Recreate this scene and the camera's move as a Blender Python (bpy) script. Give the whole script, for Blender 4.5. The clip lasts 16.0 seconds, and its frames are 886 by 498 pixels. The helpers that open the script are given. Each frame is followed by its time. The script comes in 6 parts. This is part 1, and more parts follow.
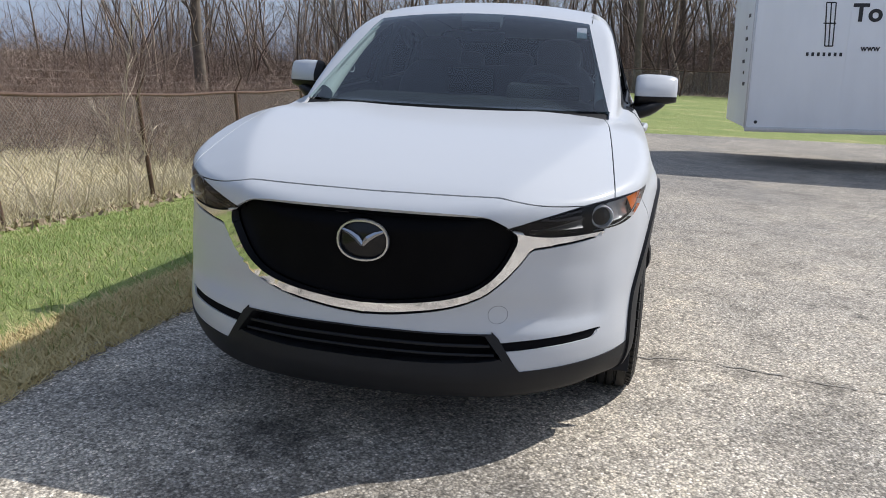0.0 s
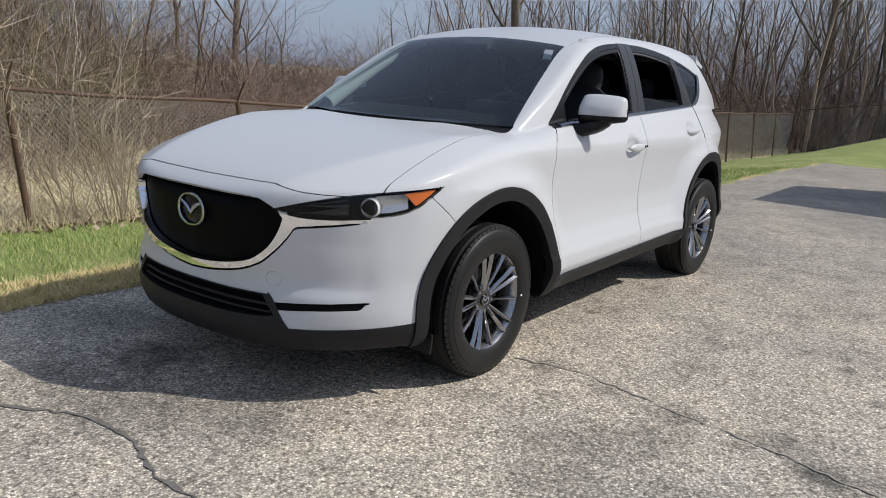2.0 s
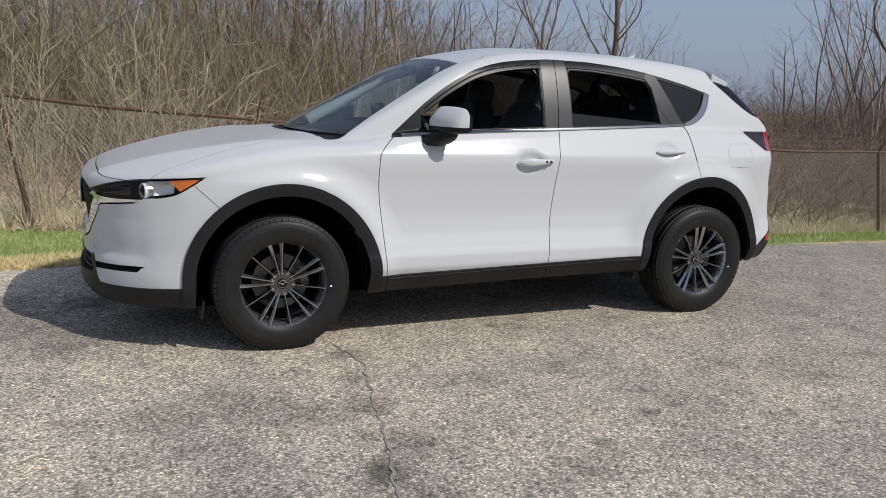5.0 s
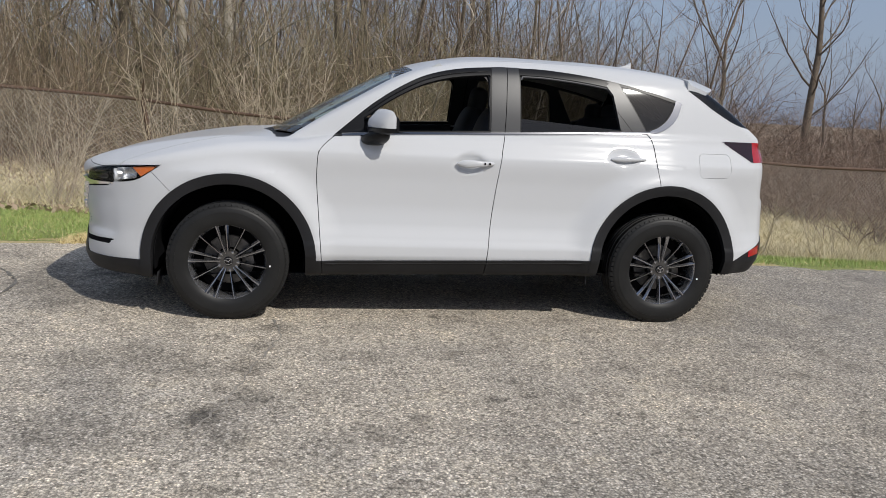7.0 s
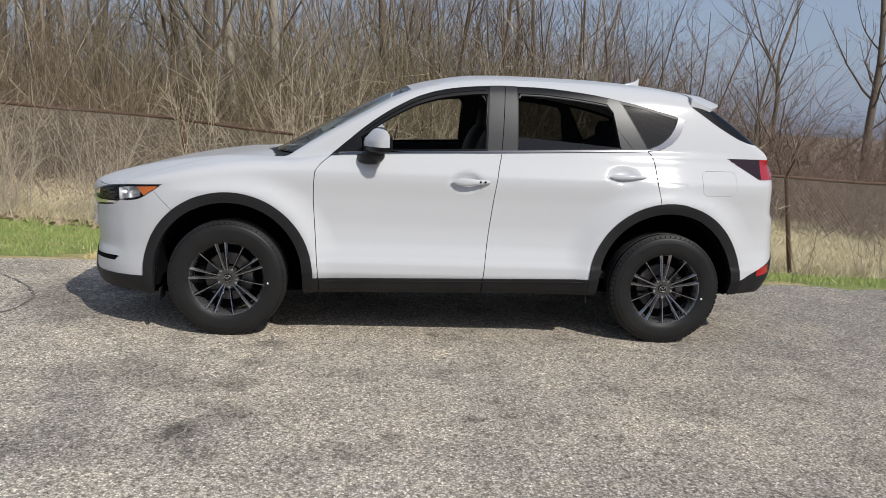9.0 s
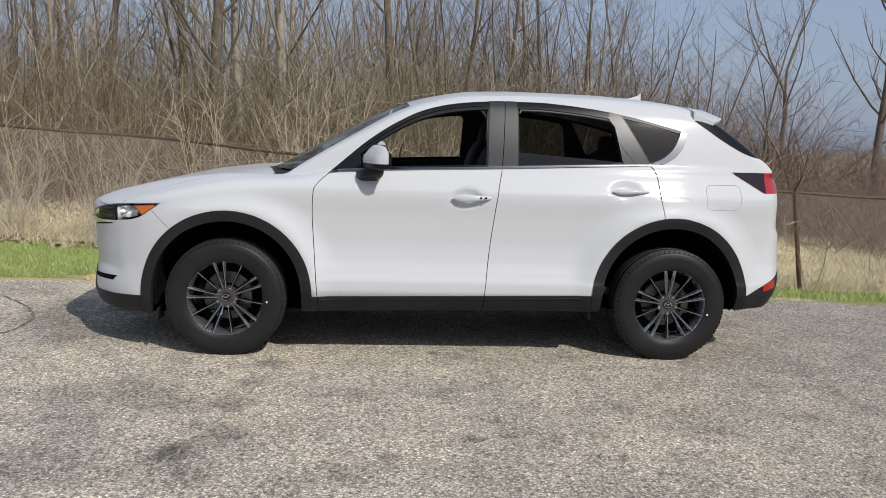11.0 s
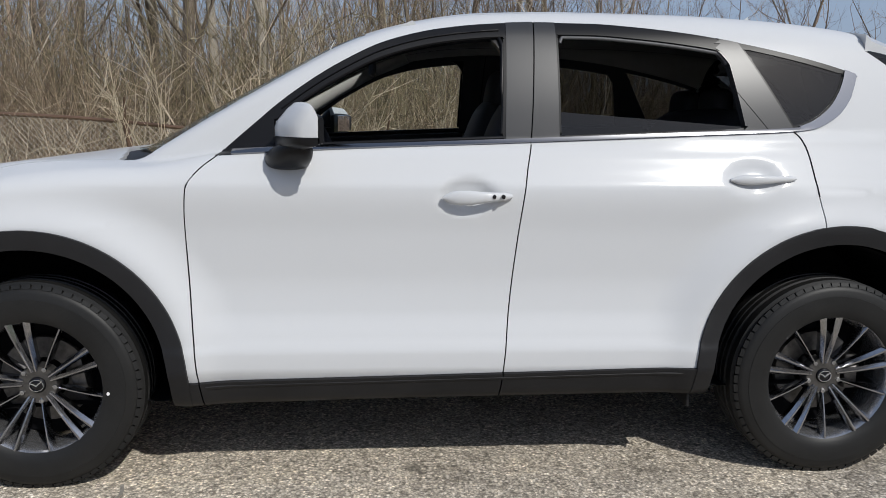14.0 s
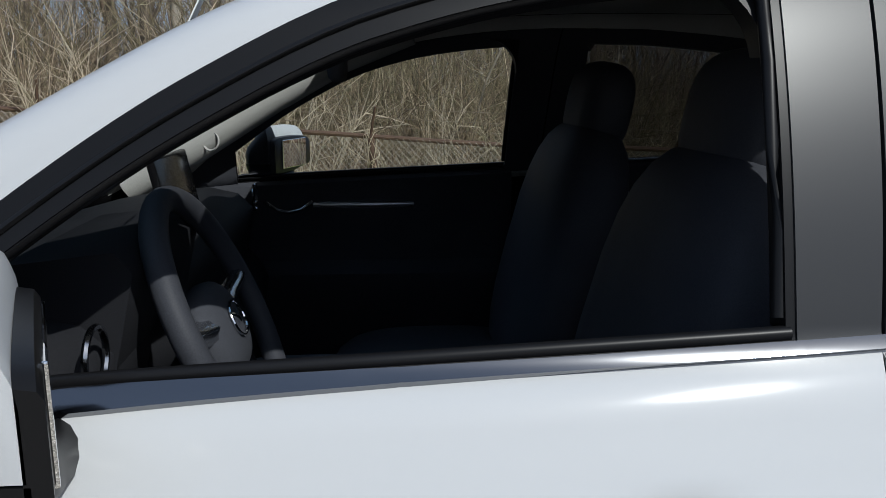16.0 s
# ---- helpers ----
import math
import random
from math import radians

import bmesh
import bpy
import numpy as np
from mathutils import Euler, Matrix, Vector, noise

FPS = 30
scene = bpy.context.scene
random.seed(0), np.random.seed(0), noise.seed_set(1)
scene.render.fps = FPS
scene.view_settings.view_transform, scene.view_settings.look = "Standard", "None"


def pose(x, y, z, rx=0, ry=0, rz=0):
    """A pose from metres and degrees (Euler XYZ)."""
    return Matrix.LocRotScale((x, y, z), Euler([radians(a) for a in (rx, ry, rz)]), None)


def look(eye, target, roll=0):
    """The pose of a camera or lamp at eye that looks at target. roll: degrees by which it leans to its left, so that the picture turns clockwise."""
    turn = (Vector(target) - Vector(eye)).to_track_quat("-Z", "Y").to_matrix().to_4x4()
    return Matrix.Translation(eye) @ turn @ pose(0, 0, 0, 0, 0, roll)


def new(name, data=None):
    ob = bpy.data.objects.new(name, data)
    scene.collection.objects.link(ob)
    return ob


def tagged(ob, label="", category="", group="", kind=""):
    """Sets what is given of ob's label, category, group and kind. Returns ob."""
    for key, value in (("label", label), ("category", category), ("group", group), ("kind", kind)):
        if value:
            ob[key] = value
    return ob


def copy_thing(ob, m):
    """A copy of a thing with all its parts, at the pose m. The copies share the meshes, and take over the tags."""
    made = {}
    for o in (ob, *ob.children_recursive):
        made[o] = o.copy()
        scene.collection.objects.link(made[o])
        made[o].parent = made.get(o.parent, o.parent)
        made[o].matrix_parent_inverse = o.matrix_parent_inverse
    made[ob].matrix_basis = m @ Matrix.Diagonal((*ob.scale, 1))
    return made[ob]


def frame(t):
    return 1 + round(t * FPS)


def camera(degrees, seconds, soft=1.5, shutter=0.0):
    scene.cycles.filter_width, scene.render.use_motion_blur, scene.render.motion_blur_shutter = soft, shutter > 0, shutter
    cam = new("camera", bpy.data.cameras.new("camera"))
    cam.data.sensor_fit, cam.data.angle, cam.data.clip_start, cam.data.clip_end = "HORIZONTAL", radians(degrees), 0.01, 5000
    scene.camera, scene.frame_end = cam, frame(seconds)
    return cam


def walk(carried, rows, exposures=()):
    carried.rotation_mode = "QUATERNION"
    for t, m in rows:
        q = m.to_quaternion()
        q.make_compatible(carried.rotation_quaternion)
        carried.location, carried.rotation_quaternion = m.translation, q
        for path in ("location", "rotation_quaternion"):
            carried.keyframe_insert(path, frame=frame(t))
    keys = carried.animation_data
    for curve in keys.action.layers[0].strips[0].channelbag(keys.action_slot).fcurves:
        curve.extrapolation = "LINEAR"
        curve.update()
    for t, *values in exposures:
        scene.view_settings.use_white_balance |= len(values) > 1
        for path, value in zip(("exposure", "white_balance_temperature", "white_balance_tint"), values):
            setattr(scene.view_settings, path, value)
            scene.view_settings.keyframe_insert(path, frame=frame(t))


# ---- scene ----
cam = camera(59.2, 16.0, 0.9)
PATH = [
    (0, (-3.238, -0.753, 1.298), (-1.337, -0.346, 0.829), 2.4),
    (0.5, (-3.158, -1.236, 1.339), (-1.318, -0.61, 0.866), 2.7),
    (1, (-3.091, -1.766, 1.357), (-1.334, -0.935, 0.887), 3.0),
    (1.5, (-2.978, -2.264, 1.358), (-1.312, -1.257, 0.897), 3.2),
    (2, (-2.853, -2.728, 1.357), (-1.289, -1.566, 0.907), 3.3),
    (2.5, (-2.617, -3.144, 1.346), (-1.165, -1.842, 0.904), 3.2),
    (3, (-2.331, -3.553, 1.35), (-0.998, -2.126, 0.919), 3.0),
    (3.5, (-1.995, -3.887, 1.345), (-0.789, -2.347, 0.927), 2.8),
    (4, (-1.613, -4.189, 1.346), (-0.536, -2.553, 0.94), 2.6),
    (4.2, (-1.451, -4.312, 1.337), (-0.43, -2.64, 0.935), 2.5),
    (6.3, (0.099, -5.342, 1.348), (0.556, -3.434, 0.963), 2.8),
    (6.5, (0.234, -5.414, 1.355), (0.648, -3.495, 0.97), 2.9),
    (7, (0.497, -5.49, 1.346), (0.823, -3.553, 0.97), 3.1),
    (7.5, (0.688, -5.5, 1.371), (0.949, -3.552, 1.0), 3.2),
    (8, (0.801, -5.511, 1.377), (1.019, -3.556, 1.012), 3.1),
    (8.5, (0.832, -5.531, 1.379), (1.032, -3.573, 1.025), 2.9),
    (9, (0.84, -5.54, 1.381), (1.029, -3.579, 1.037), 2.6),
    (9.5, (0.845, -5.54, 1.383), (1.027, -3.577, 1.051), 2.4),
    (10, (0.848, -5.53, 1.389), (1.026, -3.564, 1.066), 2.4),
    (10.2, (0.855, -5.525, 1.396), (1.028, -3.558, 1.076), 2.3),
    (12.3, (0.994, -5.052, 1.254), (1.154, -3.075, 0.996), 1.7),
    (12.5, (1.012, -4.901, 1.249), (1.17, -2.925, 0.983), 1.6),
    (13, (1.072, -4.495, 1.233), (1.221, -2.52, 0.948), 1.4),
    (13.5, (1.102, -3.954, 1.23), (1.25, -1.983, 0.924), 1.0),
    (14, (1.136, -3.408, 1.238), (1.289, -1.442, 0.901), 0.8),
    (14.5, (1.108, -2.869, 1.26), (1.271, -0.91, 0.892), 0.9),
    (15, (1.106, -2.322, 1.296), (1.284, -0.369, 0.9), 0.7),
    (15.5, (1.142, -1.849, 1.348), (1.326, 0.1, 0.939), 0.6),
    (16, (1.144, -1.466, 1.398), (1.33, 0.482, 0.982), 0.4),
]
walk(cam, [(t, look(eye, target, roll)) for t, eye, target, roll in PATH],
     [(0, 0.45, 6200, 10.5), (1.5, 0.25, 6350, 10.5), (3.5, 0.03, 6400, 10.5), (7, 0.0, 6450, 10.2), (9.5, 0.07, 6450, 10.2), (12.5, 0.13, 6450, 10.2), (13.5, 0.08, 6350, 10), (14.5, -0.08, 6250, 8.5), (15.2, -0.36, 6200, 8), (16, -0.02, 6050, 6)])

# ---- light ----
SUN_FROM = Vector((0.58, -0.88, 1.0)).normalized()
world = bpy.data.worlds.new("world")
world.use_nodes = True
scene.world = world
wn = world.node_tree.nodes
sky = wn.new("ShaderNodeTexSky")
sky.sky_type, sky.sun_disc = "NISHITA", False
sky.sun_elevation = math.asin(SUN_FROM.z)
sky.sun_rotation = math.atan2(SUN_FROM.x, SUN_FROM.y)
sky.air_density, sky.dust_density, sky.ozone_density = 1.0, 2.6, 2.4
haze = wn.new("ShaderNodeMix")
haze.data_type = "RGBA"
haze.inputs[0].default_value = 0.42
haze.inputs[7].default_value = (7.8, 9.4, 12.8, 1)
world.node_tree.links.new(sky.outputs[0], haze.inputs[6])
world.node_tree.links.new(haze.outputs[2], wn["Background"].inputs[0])
wn["Background"].inputs[1].default_value = 0.063
sun = new("sun", bpy.data.lights.new("sun", "SUN"))
sun.data.energy, sun.data.angle, sun.data.color = 3.3, radians(0.53), (1.0, 0.96, 0.89)
sun.matrix_world = look(SUN_FROM * 30, (0, 0, 0))
scene.view_settings.exposure = 0.0

# ---- materials ----
def shader(name, colour=(0.5, 0.5, 0.5), rough=0.5, metal=0.0, **more):
    m = bpy.data.materials.new(name)
    m.use_nodes = True
    b = m.node_tree.nodes["Principled BSDF"]
    b.inputs["Base Color"].default_value = (*colour, 1)
    b.inputs["Roughness"].default_value = rough
    b.inputs["Metallic"].default_value = metal
    for key, value in more.items():
        b.inputs[" ".join(w.upper() if w == "ior" else w.title() for w in key.split("_"))].default_value = value
    return m


def node(m, kind, **values):
    n = m.node_tree.nodes.new(kind)
    for key, value in values.items():
        n.inputs[key].default_value = value
    return n


def wire(m, a, b):
    m.node_tree.links.new(a, b)


def coords(m, scale=(1, 1, 1), own=False):
    """Metres: the world's for the setting, the thing's own for things."""
    tc = node(m, "ShaderNodeTexCoord") if own else node(m, "ShaderNodeNewGeometry")
    mp = node(m, "ShaderNodeMapping")
    mp.inputs["Scale"].default_value = scale
    wire(m, tc.outputs["Object" if own else "Position"], mp.inputs[0])
    return mp.outputs[0]


def ramp(m, value, stops):
    r = node(m, "ShaderNodeValToRGB")
    els = r.color_ramp.elements
    while len(els) < len(stops):
        els.new(0.5)
    for e, (p, c) in zip(els, stops):
        e.position, e.color = p, (*c, 1)
    wire(m, value, r.inputs[0])
    return r.outputs[0]


def mixed(m, fac, a, b, mode="MIX"):
    n = node(m, "ShaderNodeMix")
    n.data_type, n.blend_type = "RGBA", mode
    for sock, v in ((n.inputs[0], fac), (n.inputs[6], a), (n.inputs[7], b)):
        if isinstance(v, (int, float)):
            sock.default_value = v
        elif isinstance(v, tuple):
            sock.default_value = (*v, 1)
        else:
            wire(m, v, sock)
    return n.outputs[2]


def noisy(m, where, scale, detail=4.0, rough=0.55):
    n = node(m, "ShaderNodeTexNoise", Scale=scale, Detail=detail, Roughness=rough)
    wire(m, where, n.inputs["Vector"])
    return n.outputs["Fac"]


def bumped(m, height, strength=0.3, distance=0.01):
    b = node(m, "ShaderNodeBump", Strength=strength, Distance=distance)
    wire(m, height, b.inputs["Height"])
    wire(m, b.outputs[0], m.node_tree.nodes["Principled BSDF"].inputs["Normal"])


def coloured(m, colour):
    wire(m, colour, m.node_tree.nodes["Principled BSDF"].inputs["Base Color"])


def varied(name, a, b, scale=6.0, rough=0.7, bump=0.2, fine=60.0, metal=0.0, own=True, distance=0.004, **more):
    """A surface whose colour drifts between a and b, with a fine grain."""
    m = shader(name, a, rough, metal, **more)
    where = coords(m, own=own)
    coarse, grain = noisy(m, where, scale), noisy(m, where, fine, 3)
    c = ramp(m, coarse, [(0.3, a), (0.7, b)])
    coloured(m, mixed(m, 0.35, c, ramp(m, grain, [(0.3, tuple(v * 0.7 for v in a)), (0.7, tuple(min(1, v * 1.2) for v in b))])))
    if bump:
        bumped(m, grain, bump, distance)
    return m


def asphalt_material():
    m = shader("asphalt", rough=0.88)
    w = coords(m)
    stones = node(m, "ShaderNodeTexVoronoi", Scale=105.0)
    wire(m, w, stones.inputs["Vector"])
    cell = node(m, "ShaderNodeSeparateColor")
    wire(m, stones.outputs["Color"], cell.inputs[0])
    chip = ramp(m, cell.outputs[0], [(0.0, (0.33, 0.294, 0.246)), (0.35, (0.51, 0.458, 0.387)), (0.74, (0.625, 0.564, 0.480)), (0.90, (0.77, 0.70, 0.61)), (1.0, (0.96, 0.885, 0.79))])
    gap = ramp(m, stones.outputs["Distance"], [(0.42, (1, 1, 1)), (0.66, (0.55, 0.55, 0.55))])
    base = mixed(m, 1.0, chip, gap, "MULTIPLY")
    broad = ramp(m, noisy(m, w, 0.55, 5, 0.6), [(0.34, (0.75, 0.755, 0.765)), (0.66, (1.13, 1.10, 1.04))])
    patchy = ramp(m, noisy(m, w, 3.0, 5, 0.66), [(0.30, (0.56, 0.55, 0.54)), (0.42, (0.88, 0.88, 0.88)), (0.55, (1, 1, 1)), (0.72, (1.16, 1.135, 1.07))])
    patchy = mixed(m, 1.0, patchy, ramp(m, noisy(m, w, 75.0, 4, 0.75), [(0.33, (0.57, 0.57, 0.57)), (0.5, (1, 1, 1)), (0.69, (1.28, 1.27, 1.23))]), "MULTIPLY")
    pits = node(m, "ShaderNodeTexVoronoi", Scale=64.0)
    wire(m, w, pits.inputs["Vector"])
    pick = node(m, "ShaderNodeSeparateColor")
    wire(m, pits.outputs["Color"], pick.inputs[0])
    patchy = mixed(m, 1.0, patchy, ramp(m, pick.outputs[1], [(0.08, (0.58, 0.57, 0.56)), (0.24, (0.95, 0.95, 0.95)), (0.80, (1, 1, 1)), (0.97, (1.24, 1.23, 1.20))]), "MULTIPLY")
    tone = mixed(m, 1.0, mixed(m, 1.0, base, broad, "MULTIPLY"), patchy, "MULTIPLY")
    # the asphalt's tone is lighter towards the lot's near end, darker towards the far
    along = node(m, "ShaderNodeSeparateXYZ")
    wire(m, w, along.inputs[0])
    part_way = node(m, "ShaderNodeMapRange")
    part_way.inputs[1].default_value, part_way.inputs[2].default_value = -3.0, 6.0
    wire(m, along.outputs[0], part_way.inputs[0])
    tone = mixed(m, 1.0, tone, ramp(m, part_way.outputs[0], [(0.0, (1.16, 1.15, 1.13)), (0.33, (1.05, 1.045, 1.03)), (0.62, (0.87, 0.87, 0.87)), (1.0, (0.72, 0.72, 0.73))]), "MULTIPLY")
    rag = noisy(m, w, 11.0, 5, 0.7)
    # stains, pale patches, and the shadow before the car's nose deepened by colour
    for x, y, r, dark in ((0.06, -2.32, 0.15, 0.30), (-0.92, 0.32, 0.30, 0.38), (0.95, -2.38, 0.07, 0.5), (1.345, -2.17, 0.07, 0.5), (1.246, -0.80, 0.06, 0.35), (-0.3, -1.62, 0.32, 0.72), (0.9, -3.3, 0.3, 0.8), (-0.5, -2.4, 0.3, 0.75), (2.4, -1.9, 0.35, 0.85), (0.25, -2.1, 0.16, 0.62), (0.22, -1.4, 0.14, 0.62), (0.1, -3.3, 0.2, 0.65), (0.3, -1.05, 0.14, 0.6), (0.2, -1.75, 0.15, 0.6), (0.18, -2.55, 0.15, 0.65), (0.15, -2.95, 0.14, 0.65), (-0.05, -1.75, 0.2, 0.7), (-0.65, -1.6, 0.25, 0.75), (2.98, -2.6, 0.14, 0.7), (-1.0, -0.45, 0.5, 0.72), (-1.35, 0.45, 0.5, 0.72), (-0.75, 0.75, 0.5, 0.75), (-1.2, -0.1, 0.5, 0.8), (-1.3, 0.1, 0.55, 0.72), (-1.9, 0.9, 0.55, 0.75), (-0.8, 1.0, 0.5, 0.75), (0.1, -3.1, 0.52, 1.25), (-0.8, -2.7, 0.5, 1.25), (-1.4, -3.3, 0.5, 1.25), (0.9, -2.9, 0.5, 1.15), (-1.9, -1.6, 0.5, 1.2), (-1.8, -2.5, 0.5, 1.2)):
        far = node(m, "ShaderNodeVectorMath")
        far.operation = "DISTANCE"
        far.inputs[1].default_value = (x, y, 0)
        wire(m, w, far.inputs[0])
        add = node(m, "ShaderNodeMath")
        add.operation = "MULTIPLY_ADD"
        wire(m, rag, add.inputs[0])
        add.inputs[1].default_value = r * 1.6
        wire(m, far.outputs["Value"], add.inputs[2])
        stain_shade = ramp(m, add.outputs[0], [(min(0.97, r * 1.0), (dark, dark, dark)), (min(0.99, r * 1.75), (1, 1, 1))])
        tone = mixed(m, 1.0, tone, stain_shade, "MULTIPLY")
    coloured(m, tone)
    bumped(m, stones.outputs["Distance"], 0.4, -0.006)
    return m


def twig_material(name, stops):
    """Bare stems, each in a shade of its own."""
    m = shader(name, rough=0.85)
    g = node(m, "ShaderNodeNewGeometry")
    grain = ramp(m, noisy(m, coords(m), 9.0, 3), [(0.3, (0.8, 0.8, 0.8)), (0.7, (1.15, 1.15, 1.15))])
    coloured(m, mixed(m, 1.0, ramp(m, g.outputs["Random Per Island"], stops), grain, "MULTIPLY"))
    return m


def soil_material(name, stops, fine):
    m = shader(name, rough=0.95)
    w = coords(m)
    a = ramp(m, noisy(m, w, 0.8, 6, 0.65), stops)
    b = ramp(m, noisy(m, w, fine, 5, 0.7), [(0.3, (0.55, 0.55, 0.55)), (0.7, (1.35, 1.35, 1.35))])
    coloured(m, mixed(m, 1.0, a, b, "MULTIPLY"))
    bumped(m, noisy(m, w, fine, 5, 0.7), 0.8, 0.03)
    return m


ASPHALT = asphalt_material()
PATCH = varied("worn_asphalt_stain", (0.035, 0.034, 0.033), (0.075, 0.072, 0.07), 9, 0.8, 0.5, 90, own=False)
JOINT = varied("worn_joint", (0.17, 0.155, 0.132), (0.34, 0.31, 0.265), 16, 0.95, 0.5, 90, own=False)
CRACK = varied("crack_fill", (0.09, 0.083, 0.073), (0.19, 0.175, 0.155), 14, 0.95, 0.5, 90, own=False)
TURF = soil_material("green_turf", [(0.3, (0.19, 0.245, 0.06)), (0.55, (0.26, 0.295, 0.085)), (0.78, (0.50, 0.42, 0.21))], 34)
DRY = soil_material("dry_grass_ground", [(0.3, (0.44, 0.39, 0.22)), (0.55, (0.66, 0.57, 0.36)), (0.75, (0.40, 0.33, 0.20))], 24)
STRAW_SOIL = soil_material("straw_covered_soil", [(0.3, (0.30, 0.24, 0.10)), (0.5, (0.50, 0.40, 0.19)), (0.72, (0.62, 0.50, 0.27))], 40)
BLADE_STRAW = varied("yellow_straw_blade", (0.50, 0.40, 0.18), (0.74, 0.61, 0.33), 3, 0.8, 0, own=False)
BLADE_GREEN = varied("green_grass_blade", (0.21, 0.30, 0.07), (0.36, 0.43, 0.135), 3, 0.6, 0, own=False)
BLADE_DRY = varied("dry_grass_blade", (0.52, 0.45, 0.26), (0.72, 0.63, 0.41), 3, 0.8, 0, own=False)
PAINT = shader("white_pearl_paint", (0.66, 0.66, 0.66), 0.4, 0.0, specular_ior_level=0.06, coat_weight=0.5, coat_roughness=0.12)
flake = noisy(PAINT, coords(PAINT, own=True), 2200.0, 1)
coloured(PAINT, ramp(PAINT, flake, [(0.35, (0.48, 0.49, 0.505)), (0.65, (0.545, 0.55, 0.557))]))
PLASTIC = varied("black_textured_plastic", (0.012, 0.012, 0.013), (0.019, 0.019, 0.0205), 5, 0.5, 0.15, 700, distance=0.0006, specular_ior_level=0.22)
GLOSS = shader("gloss_black_trim", (0.007, 0.007, 0.008), 0.14, specular_ior_level=0.3)
SATIN = shader("satin_black_pillar", (0.028, 0.0285, 0.031), 0.36, 0.0, specular_ior_level=0.38)
# near-black, with the shade of recesses and undersides put into the colour
VOID = shader("cavity_shade", (0.004, 0.004, 0.005), 0.9, specular_ior_level=0.1)
CHROME = shader("bright_chrome", (0.78, 0.79, 0.82), 0.07, 1.0)
BELT_CHROME = shader("dark_belt_chrome", (0.22, 0.225, 0.24), 0.14, 1.0)
CORNER_CHROME = shader("brushed_corner_chrome", (0.34, 0.35, 0.37), 0.12, 1.0)
DARK_CHROME = shader("smoked_chrome", (0.42, 0.43, 0.45), 0.16, 1.0)
MESH_BLACK = varied("black_grille_plastic", (0.002, 0.002, 0.0025), (0.004, 0.004, 0.0045), 8, 0.5, 0.1, 300, specular_ior_level=0.05)
RUBBER = varied("tyre_rubber", (0.009, 0.009, 0.009), (0.017, 0.0168, 0.0165), 7, 0.48, 0.25, 240, distance=0.001, specular_ior_level=0.25)
ALLOY = varied("gunmetal_alloy", (0.34, 0.345, 0.365), (0.43, 0.435, 0.455), 5, 0.15, 0, 90, metal=1.0)
BARREL = varied("cast_wheel_barrel", (0.30, 0.30, 0.31), (0.40, 0.40, 0.41), 6, 0.22, 0, 60, metal=0.85)
BRIGHT_ALLOY = shader("machined_alloy", (0.55, 0.56, 0.58), 0.24, 1.0)
DISC = varied("brake_disc_steel", (0.10, 0.097, 0.094), (0.16, 0.152, 0.145), 30, 0.4, 0, metal=0.9)
LEATHER = varied("black_leatherette", (0.034, 0.036, 0.045), (0.050, 0.053, 0.063), 6, 0.6, 0.25, 500, distance=0.0006, specular_ior_level=0.25)
CABIN = varied("black_cabin_plastic", (0.045, 0.048, 0.057), (0.063, 0.066, 0.078), 6, 0.75, 0.2, 600, distance=0.0006, specular_ior_level=0.1)
DASH = varied("black_dashboard_skin", (0.012, 0.0125, 0.015), (0.019, 0.0195, 0.023), 6, 0.7, 0.2, 600, distance=0.0006, specular_ior_level=0.15)
LINER = varied("grey_headliner_cloth", (0.40, 0.405, 0.39), (0.46, 0.462, 0.445), 9, 0.95, 0.3, 400)
CARPET = varied("black_carpet", (0.012, 0.012, 0.012), (0.02, 0.02, 0.02), 9, 0.98, 0.4, 300)
SILVER = shader("satin_silver_trim", (0.6, 0.6, 0.62), 0.3, 0.9)
MIRROR = shader("mirror_silvering", (0.9, 0.9, 0.9), 0.01, 1.0)
PAPER = varied("white_paper_sticker", (0.72, 0.73, 0.72), (0.8, 0.8, 0.79), 20, 0.7, 0)


def glass_material(name, tint, rough=0.0, ior=1.75):
    """Thin pane: clear by the tint, glossy by Fresnel."""
    m = bpy.data.materials.new(name)
    m.use_nodes = True
    nt = m.node_tree
    nt.nodes.clear()
    out, mix = nt.nodes.new("ShaderNodeOutputMaterial"), nt.nodes.new("ShaderNodeMixShader")
    fres, clear, shine = nt.nodes.new("ShaderNodeFresnel"), nt.nodes.new("ShaderNodeBsdfTransparent"), nt.nodes.new("ShaderNodeBsdfGlossy")
    fres.inputs[0].default_value = ior
    clear.inputs[0].default_value = (*tint, 1)
    shine.inputs["Roughness"].default_value = rough
    nt.links.new(fres.outputs[0], mix.inputs[0])
    nt.links.new(clear.outputs[0], mix.inputs[1])
    nt.links.new(shine.outputs[0], mix.inputs[2])
    nt.links.new(mix.outputs[0], out.inputs[0])
    return m


TRIM = shader("satin_black_window_trim", (0.008, 0.008, 0.009), 0.36, 0.0, specular_ior_level=0.2)
GLASS = glass_material("clear_green_glass", (0.92, 0.96, 0.94))
WINDSCREEN = glass_material("windscreen_glass", (0.60, 0.80, 0.83), 0.0, 1.7)
PRIVACY = glass_material("dark_privacy_glass", (0.10, 0.105, 0.105), 0.05, 1.6)
LENS = glass_material("clear_lamp_cover", (0.93, 0.94, 0.95), 0.0, 1.38)
AMBER = shader("amber_reflector", (0.72, 0.165, 0.016), 0.25, 0.0, coat_weight=1.0, coat_roughness=0.04)
RED = shader("red_lamp_lens", (0.34, 0.006, 0.009), 0.06, 0.0, coat_weight=1.0, coat_roughness=0.03)
